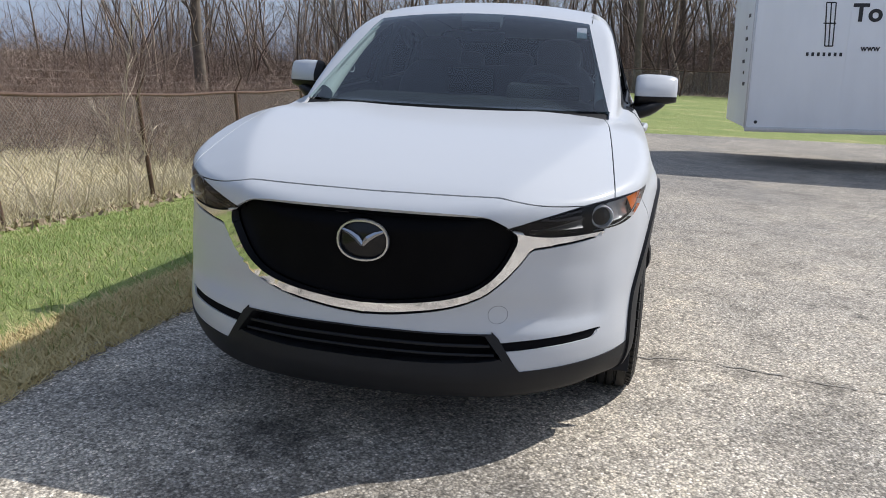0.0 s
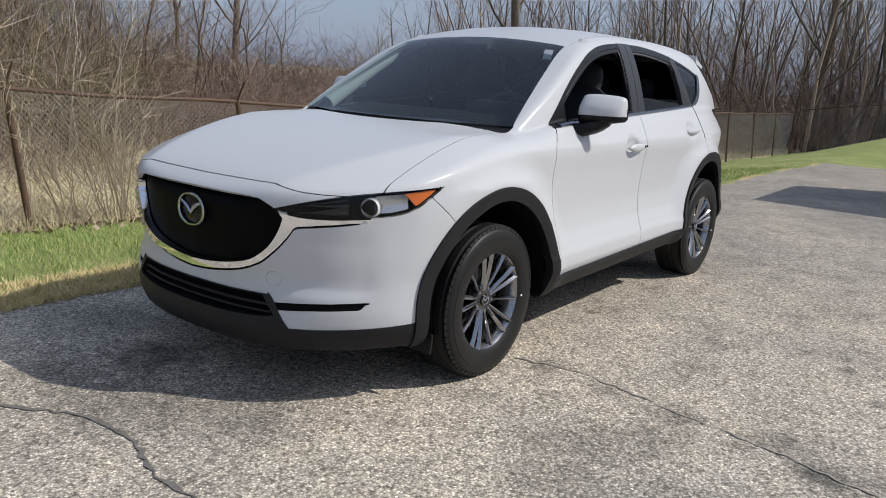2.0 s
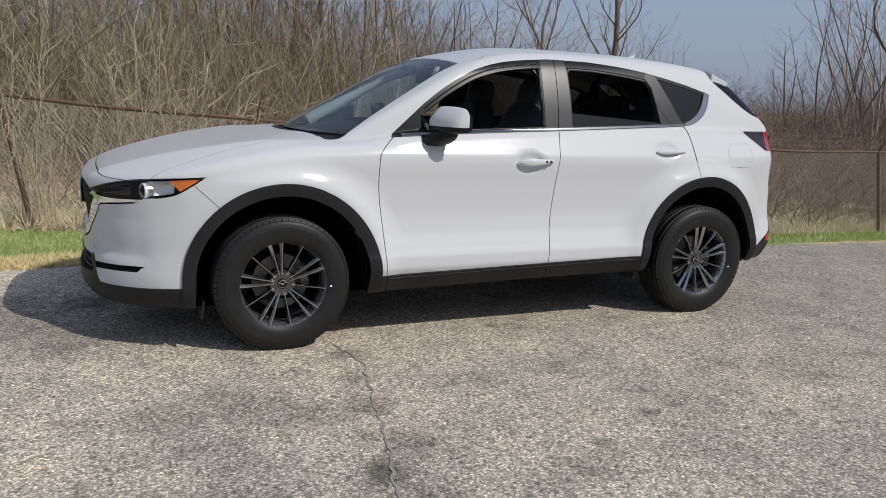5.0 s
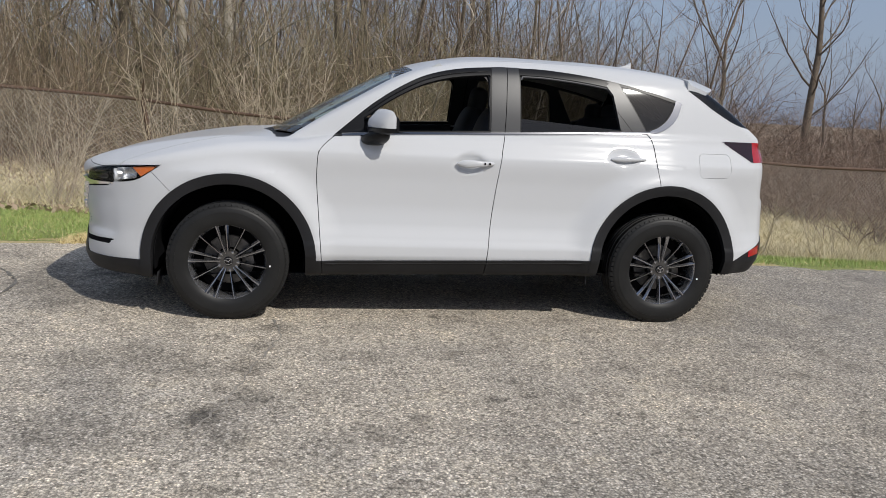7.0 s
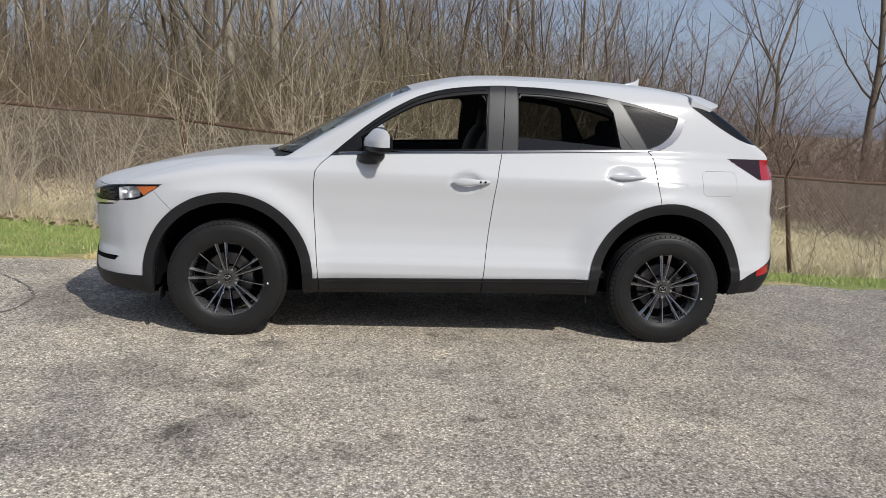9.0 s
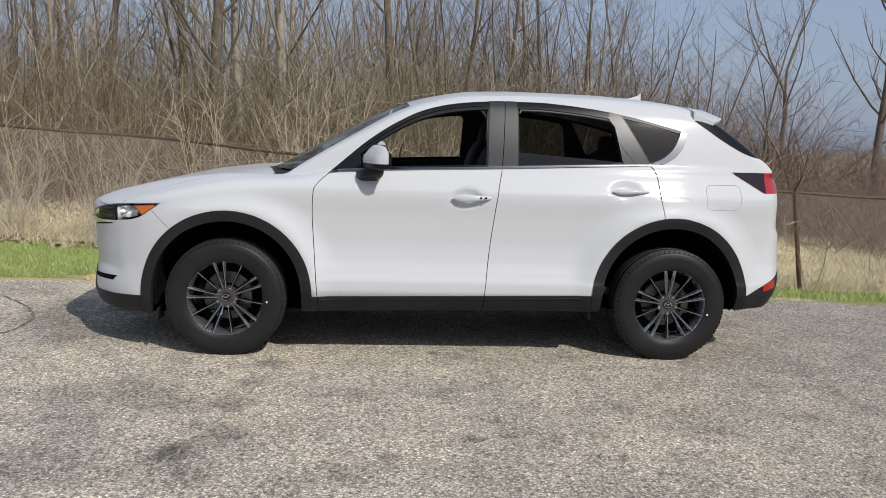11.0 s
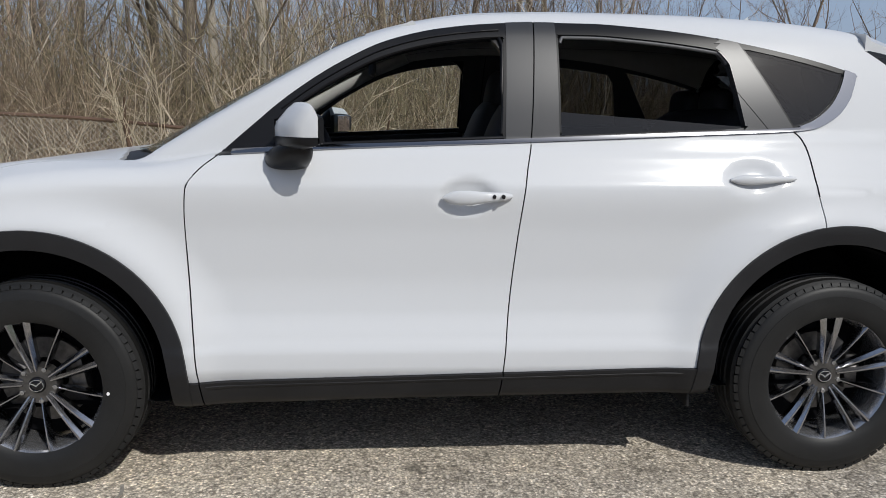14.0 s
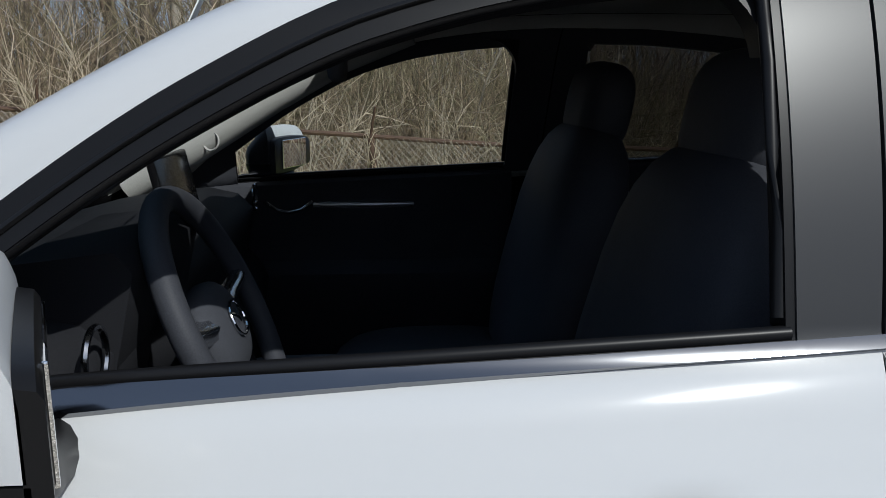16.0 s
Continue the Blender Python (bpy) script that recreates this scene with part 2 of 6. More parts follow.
DARK_RED = shader("smoked_red_lens", (0.014, 0.002, 0.004), 0.08, 0.0, coat_weight=0.3, coat_roughness=0.03)

# ---- the car's skin: an implicit solid, meshed and parted along its shut lines ----
def part(name, data, material, parent, label="", m=None):
    """One mesh object under a thing or a part; data: a bmesh or a mesh."""
    if isinstance(data, bmesh.types.BMesh):
        me = bpy.data.meshes.new(name)
        data.to_mesh(me)
        data.free()
    else:
        me = data
    if material and not me.materials:
        me.materials.append(material)
    ob = new(name, me)
    ob.parent = parent
    if m:
        ob.matrix_basis = m
    return tagged(ob, label)


def thing(name, label, category, group="", kind="", m=None):
    ob = new(name)
    ob.empty_display_size = 0.1
    if m:
        ob.matrix_basis = m
    return tagged(ob, label, category, group, kind)


def smooth(me, angle=40):
    for p in me.polygons:
        p.use_smooth = True
    me.set_sharp_from_angle(angle=radians(angle))
    return me


def curve(*pts):
    """A smooth monotone function through (x, y) pairs."""
    px, py = np.array(pts, float).T
    d = np.diff(py) / np.diff(px)
    s = np.zeros(len(px))
    s[1:-1] = np.where(d[1:] * d[:-1] > 0, 2 * d[1:] * d[:-1] / (d[1:] + d[:-1] + 1e-12), 0)
    s[0], s[-1] = d[0], d[-1]

    def f(v):
        v = np.asarray(v, float)
        c = v.clip(px[0], px[-1])
        i = np.searchsorted(px, c, side="right").clip(1, len(px) - 1) - 1
        h = px[i + 1] - px[i]
        t = (c - px[i]) / h
        return ((1 + 2 * t) * (1 - t) ** 2 * py[i] + t * (1 - t) ** 2 * h * s[i] + t * t * (3 - 2 * t) * py[i + 1] + t * t * (t - 1) * h * s[i + 1])
    return f


def smax(a, b, k):
    h = (0.5 + 0.5 * (a - b) / k).clip(0, 1)
    return b * (1 - h) + a * h + k * h * (1 - h)


FRONT_AXLE, REAR_AXLE, AXLE_Z, TYRE_R = 0.0, 2.70, 0.345, 0.352
side_z = curve((0.18, 0.80), (0.30, 0.885), (0.36, 0.915), (0.42, 0.936), (0.46, 0.935), (0.52, 0.915), (0.60, 0.889), (0.72, 0.876), (0.85, 0.878), (0.97, 0.886), (1.0, 0.884), (1.05, 0.862), (1.10, 0.836), (1.16, 0.806), (1.24, 0.79))
side_x = curve((-1.0, -0.62), (-0.9, -0.42), (-0.8, -0.27), (-0.67, -0.14), (-0.55, -0.065), (-0.45, -0.025), (-0.3, -0.004), (0.0, 0.0), (2.3, 0.0), (2.7, -0.008), (2.95, -0.035), (3.2, -0.09), (3.41, -0.165), (3.5, -0.24), (3.62, -0.45))
nose_a = curve((0.0, -0.955), (0.2, -0.945), (0.39, -0.908), (0.5, -0.868), (0.6, -0.815), (0.7, -0.735), (0.8, -0.61), (0.88, -0.4), (0.95, 0.0))
nose_z = curve((0.2, 0.05), (0.26, 0.01), (0.31, -0.006), (0.38, 0.0), (0.46, 0.012), (0.52, 0.018), (0.6, 0.006), (0.7, -0.006), (0.8, -0.018), (0.88, -0.02))
tail_z = curve((0.2, 3.40), (0.35, 3.53), (0.45, 3.575), (0.57, 3.595), (0.76, 3.585), (0.82, 3.55), (1.03, 3.535), (1.16, 3.51), (1.3, 3.46))
hood_x = curve((-1.0, 0.79), (-0.93, 0.845), (-0.88, 0.875), (-0.8, 0.912), (-0.6, 0.972), (-0.4, 1.018), (-0.2, 1.053), (0.0, 1.08), (0.2, 1.102), (0.45, 1.125), (1.0, 1.14), (2.2, 1.19), (3.0, 1.205), (3.3, 1.19), (3.45, 1.15), (3.6, 1.06))
screen_z = curve((1.0, 0.03), (1.10, 0.205), (1.20, 0.375), (1.35, 0.645), (1.50, 0.93), (1.57, 1.09), (1.62, 1.27), (1.66, 1.5))
roof_x = curve((0.9, 1.555), (1.2, 1.603), (1.5, 1.641), (1.8, 1.651), (2.2, 1.649), (2.5, 1.638), (2.75, 1.617), (3.0, 1.578), (3.3, 1.52))
cabin_z = curve((1.0, 0.835), (1.12, 0.806), (1.2, 0.785), (1.3, 0.756), (1.4, 0.721), (1.5, 0.678), (1.58, 0.63), (1.66, 0.57))
cabin_x = curve((0.1, 0.86), (0.45, 0.925), (0.8, 0.968), (1.2, 0.992), (1.6, 1.0), (2.2, 1.0), (2.6, 0.992), (2.9, 0.97), (3.2, 0.9), (3.5, 0.8))
glass_z = curve((1.0, 3.40), (1.1, 3.44), (1.17, 3.465), (1.29, 3.33), (1.45, 3.10), (1.55, 2.95), (1.64, 2.82))
floor_x = curve((-1.0, 0.21), (-0.5, 0.235), (0.4, 0.278), (2.3, 0.308), (3.1, 0.31), (3.6, 0.30))
crease_x = curve((-1.0, 0.40), (-0.85, 0.442), (-0.69, 0.512), (-0.46, 0.60), (-0.19, 0.675), (0.2, 0.735), (0.6, 0.78))
hollow_a = curve((0.0, 0.0), (0.36, 0.0), (0.46, 0.006), (0.6, 0.016), (0.72, 0.016), (0.8, 0.0), (1.0, 0.0))
hollow_z = curve((0.3, 0.0), (0.44, 0.0), (0.5, 1.0), (0.66, 1.0), (0.745, 0.0), (0.9, 0.0))


def solid(x, y, z):
    """Below nought inside the car's body."""
    a = np.abs(y)
    w = side_z(z) + side_x(x)
    for wx, wz in ((0.01, 0.37), (2.69, 0.39)):
        r = np.hypot(x - wx, np.maximum(z - wz, 0))
        w = w + 0.018 * np.exp(-((r - 0.5) / 0.07) ** 2) * (z < 1.0)
        near = ((0.68 - r) / 0.18).clip(0, 1)
        w = w + 0.65 * near * near * (3 - 2 * near) * np.maximum(0.926 - side_z(z), 0) * ((z - 0.42) / 0.06).clip(0, 1) * ((1.0 - z) / 0.12).clip(0, 1)
    for hx, hz, deep in ((1.412, 0.980, 0.024), (2.385, 1.042, 0.014)):
        w = w - deep * np.exp(-(((x - hx) / 0.084) ** 2 + ((z - hz) / 0.050) ** 2) ** 2.2)
    side = a - w
    old = 0.17 * np.maximum(a - 0.40, 0) ** 1.25
    over = a - crease_x(x)
    ridge = 0.165 * (over + np.sqrt(over * over + 0.0005))
    back = ((x + 0.05) / 0.4).clip(0, 1)
    fade = ((0.80 - x) / 0.45).clip(0, 1)
    top = z - hood_x(x) + (ridge * (1 - back) + old * back) * fade * fade * (3 - 2 * fade)
    front = nose_a(a) + nose_z(z) + hollow_a(a) * hollow_z(z) - x
    rear = x - tail_z(z) + 0.16 * a ** 2 + 0.25 * np.maximum(a - 0.5, 0) ** 2
    low = smax(smax(smax(side, top, 0.05), front, 0.06), rear, 0.09)
    low = smax(low, floor_x(x) - z, 0.03)
    hside = (a - cabin_z(z) * cabin_x(x)) * 0.96
    screen = (screen_z(z) + 0.30 * a ** 2 - x) * 0.5
    roof = z - roof_x(x) + 0.14 * a ** 2
    back = (x - glass_z(z) + 0.12 * a ** 2) * 0.6
    cab = smax(smax(smax(hside, screen, 0.035), roof, 0.07), back, 0.05)
    cab = smax(cab, 1.0 - z, 0.01)
    return -smax(-low, -cab, 0.012)


def slope(p, e=0.002):
    g = np.empty_like(p)
    for i in range(3):
        d = np.zeros(3)
        d[i] = e
        g[:, i] = (solid(*(p + d).T) - solid(*(p - d).T)) / (2 * e)
    return g


def settle(p, rounds=4, most=0.02):
    """Moves points onto the skin; gives them and their normals."""
    middle = p[:, 1] < 1e-6
    for _ in range(rounds):
        g = slope(p)
        p = p - (solid(*p.T) / np.maximum((g ** 2).sum(1), 0.05)).clip(-most, most)[:, None] * g
        p[middle, 1] = 0
    g = slope(p)
    g[middle, 1] = 0
    return p, g / np.maximum(np.linalg.norm(g, axis=1), 1e-9)[:, None]


def skin_mesh(h=0.02):
    """Half the skin (y >= 0) as triangles, one vertex in each cell that the skin crosses."""
    gx, gy, gz = np.arange(-1.08, 3.72, h), (np.arange(0, 52) - 0.5) * h, np.arange(0.17, 1.72, h)
    f = solid(gx[:, None, None], gy[None, :, None], gz[None, None, :])
    s = f < 0
    n = (len(gx) - 1, len(gy) - 1, len(gz) - 1)
    total, count = np.zeros((*n, 3)), np.zeros(n)
    base = np.stack(np.meshgrid(gx[:-1], gy[:-1], gz[:-1], indexing="ij"), -1)
    corners = [(i, j, k) for i in (0, 1) for j in (0, 1) for k in (0, 1)]

    def at(arr, c):
        return arr[c[0]:c[0] + n[0], c[1]:c[1] + n[1], c[2]:c[2] + n[2]]
    for c in corners:
        for axis in range(3):
            if c[axis]:
                continue
            d = list(c)
            d[axis] = 1
            fa, fb = at(f, c), at(f, d)
            cross = (fa < 0) != (fb < 0)
            t = np.where(cross, fa / np.where(fa == fb, 1, fa - fb), 0)
            pos = base + np.array(c) * h
            pos[..., axis] += t * h
            total += np.where(cross[..., None], pos, 0)
            count += cross
    used = count > 0
    index = np.full(n, -1)
    index[used] = np.arange(used.sum())
    p = total[used] / count[used][:, None]
    p[np.nonzero(used)[1] == 0, 1] = 0
    quads = []
    for axis in range(3):
        u, v = (axis + 1) % 3, (axis + 2) % 3
        lo = [slice(1, -1)] * 3
        lo[axis] = slice(0, -1)
        hi = list(lo)
        hi[axis] = slice(1, None)
        a, b = s[tuple(lo)], s[tuple(hi)]
        idx = np.argwhere(a != b) + np.array([0 if i == axis else 1 for i in range(3)])
        flip = a[a != b]
        du, dv = np.zeros(3, int), np.zeros(3, int)
        du[u], dv[v] = 1, 1
        ring = [index[tuple((idx - q).T)] for q in (du + dv, dv, 0 * du, du)]
        q = np.stack(ring, 1)
        q[~flip] = q[~flip][:, ::-1]
        quads.append(q[(q >= 0).all(1)])
    q = np.concatenate(quads)
    return p, np.concatenate([q[:, [0, 1, 2]], q[:, [0, 2, 3]]])


def split(p, t, value, where=None):
    """Splits the triangles along the line on which value(p) is nought."""
    f = value(p)
    f = np.where(np.abs(f) < 2e-4, 2e-4, f)
    s = f > 0
    k = s[t].sum(1)
    cut = (k == 1) | (k == 2)
    if where is not None:
        cut &= where(p[t].mean(1))
    tri, kk = t[cut], k[cut]
    lone = np.where(kk == 1, np.argmax(s[tri], 1), np.argmin(s[tri], 1))
    r = np.arange(len(tri))
    a, b, c = tri[r, lone], tri[r, (lone + 1) % 3], tri[r, (lone + 2) % 3]
    edges = np.sort(np.concatenate([np.stack([a, b], 1), np.stack([a, c], 1)]), 1)
    uniq, inv = np.unique(edges, axis=0, return_inverse=True)
    inv = inv.ravel()
    w = (f[uniq[:, 0]] / (f[uniq[:, 0]] - f[uniq[:, 1]]))[:, None]
    fresh = p[uniq[:, 0]] * (1 - w) + p[uniq[:, 1]] * w
    ab, ac = len(p) + inv[:len(a)], len(p) + inv[len(a):]
    return np.concatenate([p, fresh]), np.concatenate([t[~cut], np.stack([a, ab, ac], 1), np.stack([ab, b, c], 1), np.stack([ab, c, ac], 1)])


# outlines on the skin, as functions of the place
belt_x = curve((0.4, 1.085), (0.6, 1.100), (0.98, 1.122), (1.62, 1.152), (2.2, 1.180), (2.54, 1.198), (2.62, 1.208), (2.71, 1.25), (2.77, 1.32), (2.80, 1.40), (2.84, 1.6))
arc_x = curve((0.5, 1.02), (0.59, 1.10), (0.71, 1.205), (0.81, 1.29), (0.98, 1.405), (1.15, 1.488), (1.32, 1.532), (1.49, 1.553), (1.66, 1.562), (1.85, 1.562), (2.02, 1.552), (2.21, 1.532), (2.39, 1.502), (2.58, 1.463), (2.75, 1.418), (2.80, 1.400), (2.9, 1.36))
door_front_z = curve((0.3, 0.545), (0.38, 0.54), (0.62, 0.52), (0.89, 0.502), (1.0, 0.508), (1.05, 0.54), (1.12, 0.625), (1.2, 0.73))
door_mid_z = curve((0.3, 1.528), (0.4, 1.536), (0.61, 1.556), (0.89, 1.587), (1.06, 1.611), (1.16, 1.631), (1.52, 1.652), (1.7, 1.66))
door_rear_z = curve((0.3, 2.63), (0.89, 2.62), (1.03, 2.60), (1.13, 2.59), (1.18, 2.57), (1.21, 2.54), (1.5, 2.36), (1.7, 2.25))
lamp_top = curve((26, 0.797), (32, 0.825), (37, 0.845), (43, 0.864), (50, 0.878), (60, 0.89), (67, 0.897), (75, 0.90))
lamp_low = curve((26, 0.80), (29, 0.789), (33, 0.779), (38, 0.775), (46, 0.779), (53, 0.786), (58, 0.803), (63, 0.85), (67, 0.897), (75, 0.98))
grille_top = curve((0.0, 0.840), (0.3, 0.840), (0.38, 0.836), (0.44, 0.812), (0.485, 0.775), (0.53, 0.70))
grille_low = curve((0.0, 0.530), (0.08, 0.533), (0.16, 0.542), (0.26, 0.559), (0.34, 0.583), (0.42, 0.64), (0.455, 0.69), (0.48, 0.745), (0.50, 0.82))
chrome_low = curve((0.0, 0.500), (0.08, 0.504), (0.16, 0.514), (0.28, 0.537), (0.38, 0.577), (0.45, 0.635), (0.50, 0.695), (0.53, 0.735), (0.58, 0.742), (0.66, 0.753), (0.73, 0.767), (0.76, 0.78))
lead_a = curve((0.0, 0.884), (0.3, 0.887), (0.41, 0.889), (0.47, 0.88), (0.55, 0.868), (0.62, 0.864), (0.8, 0.86))
hood_side = curve((-0.9, 0.79), (-0.62, 0.768), (-0.5, 0.758), (-0.12, 0.730), (0.1, 0.712), (0.3, 0.688), (0.38, 0.665), (0.6, 0.62))
GAP = 0.0022


def arch(p, n):
    cx, cz = ((0.01, 0.37), (2.69, 0.39))[n]
    return np.hypot(p[:, 0] - cx, np.maximum(p[:, 2] - cz, 0))


def turn(p):
    return np.degrees(np.arctan2(p[:, 1], -p[:, 0] + 1e-9))


def lamp(p):
    """Above nought in the headlight's opening."""
    return np.minimum(lamp_top(turn(p)) - p[:, 2], p[:, 2] - lamp_low(turn(p)))


def grille(p):
    return np.minimum(grille_top(p[:, 1]) - p[:, 2], p[:, 2] - grille_low(p[:, 1]))


def chrome(p):
    low = p[:, 2] - chrome_low(p[:, 1])
    high = np.where(p[:, 1] > 0.44, np.minimum(lamp_low(turn(p)) - 0.005, 0.80) - p[:, 2], 1.0)
    return np.minimum(np.minimum(low, high), 0.745 - p[:, 1])


def slit(p):
    a, z = p[:, 1], p[:, 2]
    return np.minimum(np.minimum(0.0155 - np.abs(z - 0.406 - 0.07 * (a - 0.42)), 0.775 - a + 0.9 * (z - 0.459)), a - 0.38)


def lip(p):
    """Above nought in the black lower front."""
    a, z = p[:, 1], p[:, 2]
    return np.maximum(0.322 + 0.03 * (a / 0.9) ** 4 - z, np.minimum(0.452 - z, 0.515 - 0.62 * (z - 0.32) - a))


def intake(p):
    """Above nought in the air intake of the lower front."""
    a, z = p[:, 1], p[:, 2]
    return np.minimum(np.minimum(0.447 - z, z - 0.352 - 0.01 * (a / 0.4) ** 4), 0.470 - 0.75 * (z - 0.352) - a)


def sill(p):
    return 0.372 + 0.022 * (p[:, 0] - 0.45) - p[:, 2]


def rear_lip(p):
    return 0.41 + 0.42 * np.maximum(p[:, 0] - 3.2, 0) - p[:, 2]


def daylight(p):
    return np.minimum(p[:, 2] - belt_x(p[:, 0]), arc_x(p[:, 0]) - p[:, 2])


def front_window(p):
    x, z = p[:, 0], p[:, 2]
    return np.minimum(np.minimum(z - belt_x(x) - 0.020, arc_x(x) - 0.048 - z), np.minimum(1.535 + 0.03 * (z - 1.16) - x, x - 0.775))


def rear_window(p):
    x, z = p[:, 0], p[:, 2]
    return np.minimum(np.minimum(z - belt_x(x) - 0.020, arc_x(x) - 0.042 - z), np.minimum(2.385 - 0.20 * (z - 1.18) - 0.6 * np.maximum(z - 1.43, 0) - x, x - 1.735))


def rear_strip(p):
    return 1.258 - 0.065 * (p[:, 0] - 1.75) - p[:, 2]


quarter_low = curve((2.50, 1.205), (2.562, 1.222), (2.62, 1.243), (2.68, 1.285), (2.72, 1.335), (2.745, 1.385), (2.76, 1.43), (2.78, 1.52))


def quarter_window(p):
    x, z = p[:, 0], p[:, 2]
    return np.minimum(np.minimum(arc_x(x) - 0.018 - z, x - 2.556 + 0.60 * (z - 1.215)), z - quarter_low(x))


def quarter_chrome(p):
    x, z = p[:, 0], p[:, 2]
    return np.minimum(x - 2.575, quarter_low(x) - 0.007 - z)


def screen_pane(p):
    a, z = p[:, 1], p[:, 2]
    edge = 0.705 - 0.36 * (z - 1.12)
    return np.minimum(np.minimum(edge - a, 1.552 - 0.12 * a ** 2 - z), z - 1.105)


def on_screen(c):
    return (c[:, 0] < 1.35) & (c[:, 0] < screen_z(c[:, 2]) + 0.30 * c[:, 1] ** 2 + 0.06) & (c[:, 2] > 1.09)


def tail_lamp(p):
    x, z = p[:, 0], p[:, 2]
    return np.minimum(np.minimum(np.minimum(1.172 - z, z - 1.045), np.minimum(x - 3.09, z - 1.165 + 0.55 * (x - 3.10))), p[:, 1] - 0.52)


def fuel_door(p):
    dx, dz = np.abs(p[:, 0] - 3.02) - 0.085, np.abs(p[:, 2] - 1.018) - 0.04
    return 0.035 - np.hypot(np.maximum(dx, 0), np.maximum(dz, 0)) - np.minimum(np.maximum(dx, dz), 0)


flank_x = curve((2.7, 1.60), (2.85, 1.487), (2.936, 1.429), (3.026, 1.371), (3.121, 1.32), (3.19, 1.289), (3.255, 1.269), (3.4, 1.25))


def rear_pane(p):
    flank = np.minimum(np.minimum(p[:, 2] - flank_x(p[:, 0]), 1.488 - p[:, 2]), p[:, 0] - 2.845)
    return np.maximum(flank, np.minimum(np.minimum(0.60 - p[:, 1], p[:, 2] - 1.20), 1.515 - p[:, 2]))


P, T = skin_mesh()
P, _ = settle(P)
is_side = lambda c: (c[:, 1] > 0.5) & (c[:, 2] < 1.25)
is_nose = lambda c: c[:, 0] < -0.2
is_cab = lambda c: (c[:, 2] > 1.06) & (c[:, 1] > 0.4) & (c[:, 0] > 0.45)
is_tail = lambda c: c[:, 0] > 2.8
for n in (0, 1):
    for r in (0.44, 0.50):
        P, T = split(P, T, lambda p: arch(p, n) - r, is_side)
for value, where in (
        (sill, lambda c: (c[:, 1] > 0.5) & (c[:, 0] > 0.4) & (c[:, 0] < 2.4)), (rear_lip, is_tail), (lip, is_nose), (intake, is_nose), (slit, is_nose),
        (grille, is_nose), (chrome, is_nose), (lambda p: chrome(p) + 0.009, is_nose), (lamp, is_nose), (lambda p: turn(p) - 58.5 + 60 * (p[:, 2] - 0.84), is_nose), (lambda p: lamp(p) - 0.010, is_nose), (lambda p: turn(p) - 65.0, is_nose),
        (daylight, is_cab), (front_window, is_cab), (rear_window, is_cab), (quarter_window, is_cab), (quarter_chrome, is_cab), (lambda p: p[:, 0] - 2.548 + 0.60 * (p[:, 2] - 1.215), is_cab), (rear_strip, is_cab),
        (lambda p: p[:, 2] - belt_x(p[:, 0]) - 0.013, is_cab), (screen_pane, on_screen), (tail_lamp, is_tail), (rear_pane, is_tail),
        (lambda p: p[:, 0] - 0.14 - 0.32 * p[:, 1] ** 2, lambda c: (c[:, 0] < 0.6) & (c[:, 2] > 0.95)), (lambda p: lamp(p) + 0.005, is_nose), (lambda p: 0.715 - p[:, 1], lambda c: (c[:, 0] > 0.05) & (c[:, 0] < 0.6) & (c[:, 2] > 0.98) & (c[:, 2] < 1.16)), (lambda p: p[:, 2] - 1.108, lambda c: (c[:, 0] > 0.05) & (c[:, 0] < 0.6) & (c[:, 1] < 0.75)),
        (lambda p: p[:, 0] - 3.33, is_tail), (lambda p: p[:, 2] - 1.075, lambda c: (c[:, 0] > 0.0) & (c[:, 1] < 0.87)),
        (lambda p: p[:, 0] - 0.645, is_cab), (lambda p: p[:, 0] - 0.775, is_cab), (lambda p: p[:, 0] - 1.545 - 0.03 * (p[:, 2] - 1.16), is_cab), (lambda p: p[:, 0] - 1.728, is_cab)):
    P, T = split(P, T, value, where)
for g in (-GAP, GAP):
    for value, where in (
            (lambda p: p[:, 0] - door_front_z(p[:, 2]), is_side), (lambda p: p[:, 0] - door_mid_z(p[:, 2]), lambda c: c[:, 1] > 0.5),
            (lambda p: p[:, 0] - door_rear_z(p[:, 2]), lambda c: c[:, 1] > 0.5), (lambda p: fuel_door(p) * 2.4, is_tail),
            (lambda p: (p[:, 2] - lead_a(p[:, 1])) * 1.3, is_nose), (lambda p: p[:, 1] - hood_side(p[:, 0]), lambda c: (c[:, 0] < 0.6) & (c[:, 2] > 0.8)),
            (lambda p: p[:, 2] - 0.845 + 0.95 * (p[:, 0] + 0.415), lambda c: (c[:, 0] < -0.2) & (c[:, 1] > 0.7)),
            (lambda p: p[:, 1] - 0.575 + 0.02 * (p[:, 0] - 1.2), lambda c: c[:, 2] > 1.45),
            (lambda p: p[:, 0] - 3.36, is_tail)):
        P, T = split(P, T, lambda p, v=value, o=g: v(p) - o, where)
P, N = settle(P, 2, 0.0015)
C = P[T].mean(1)


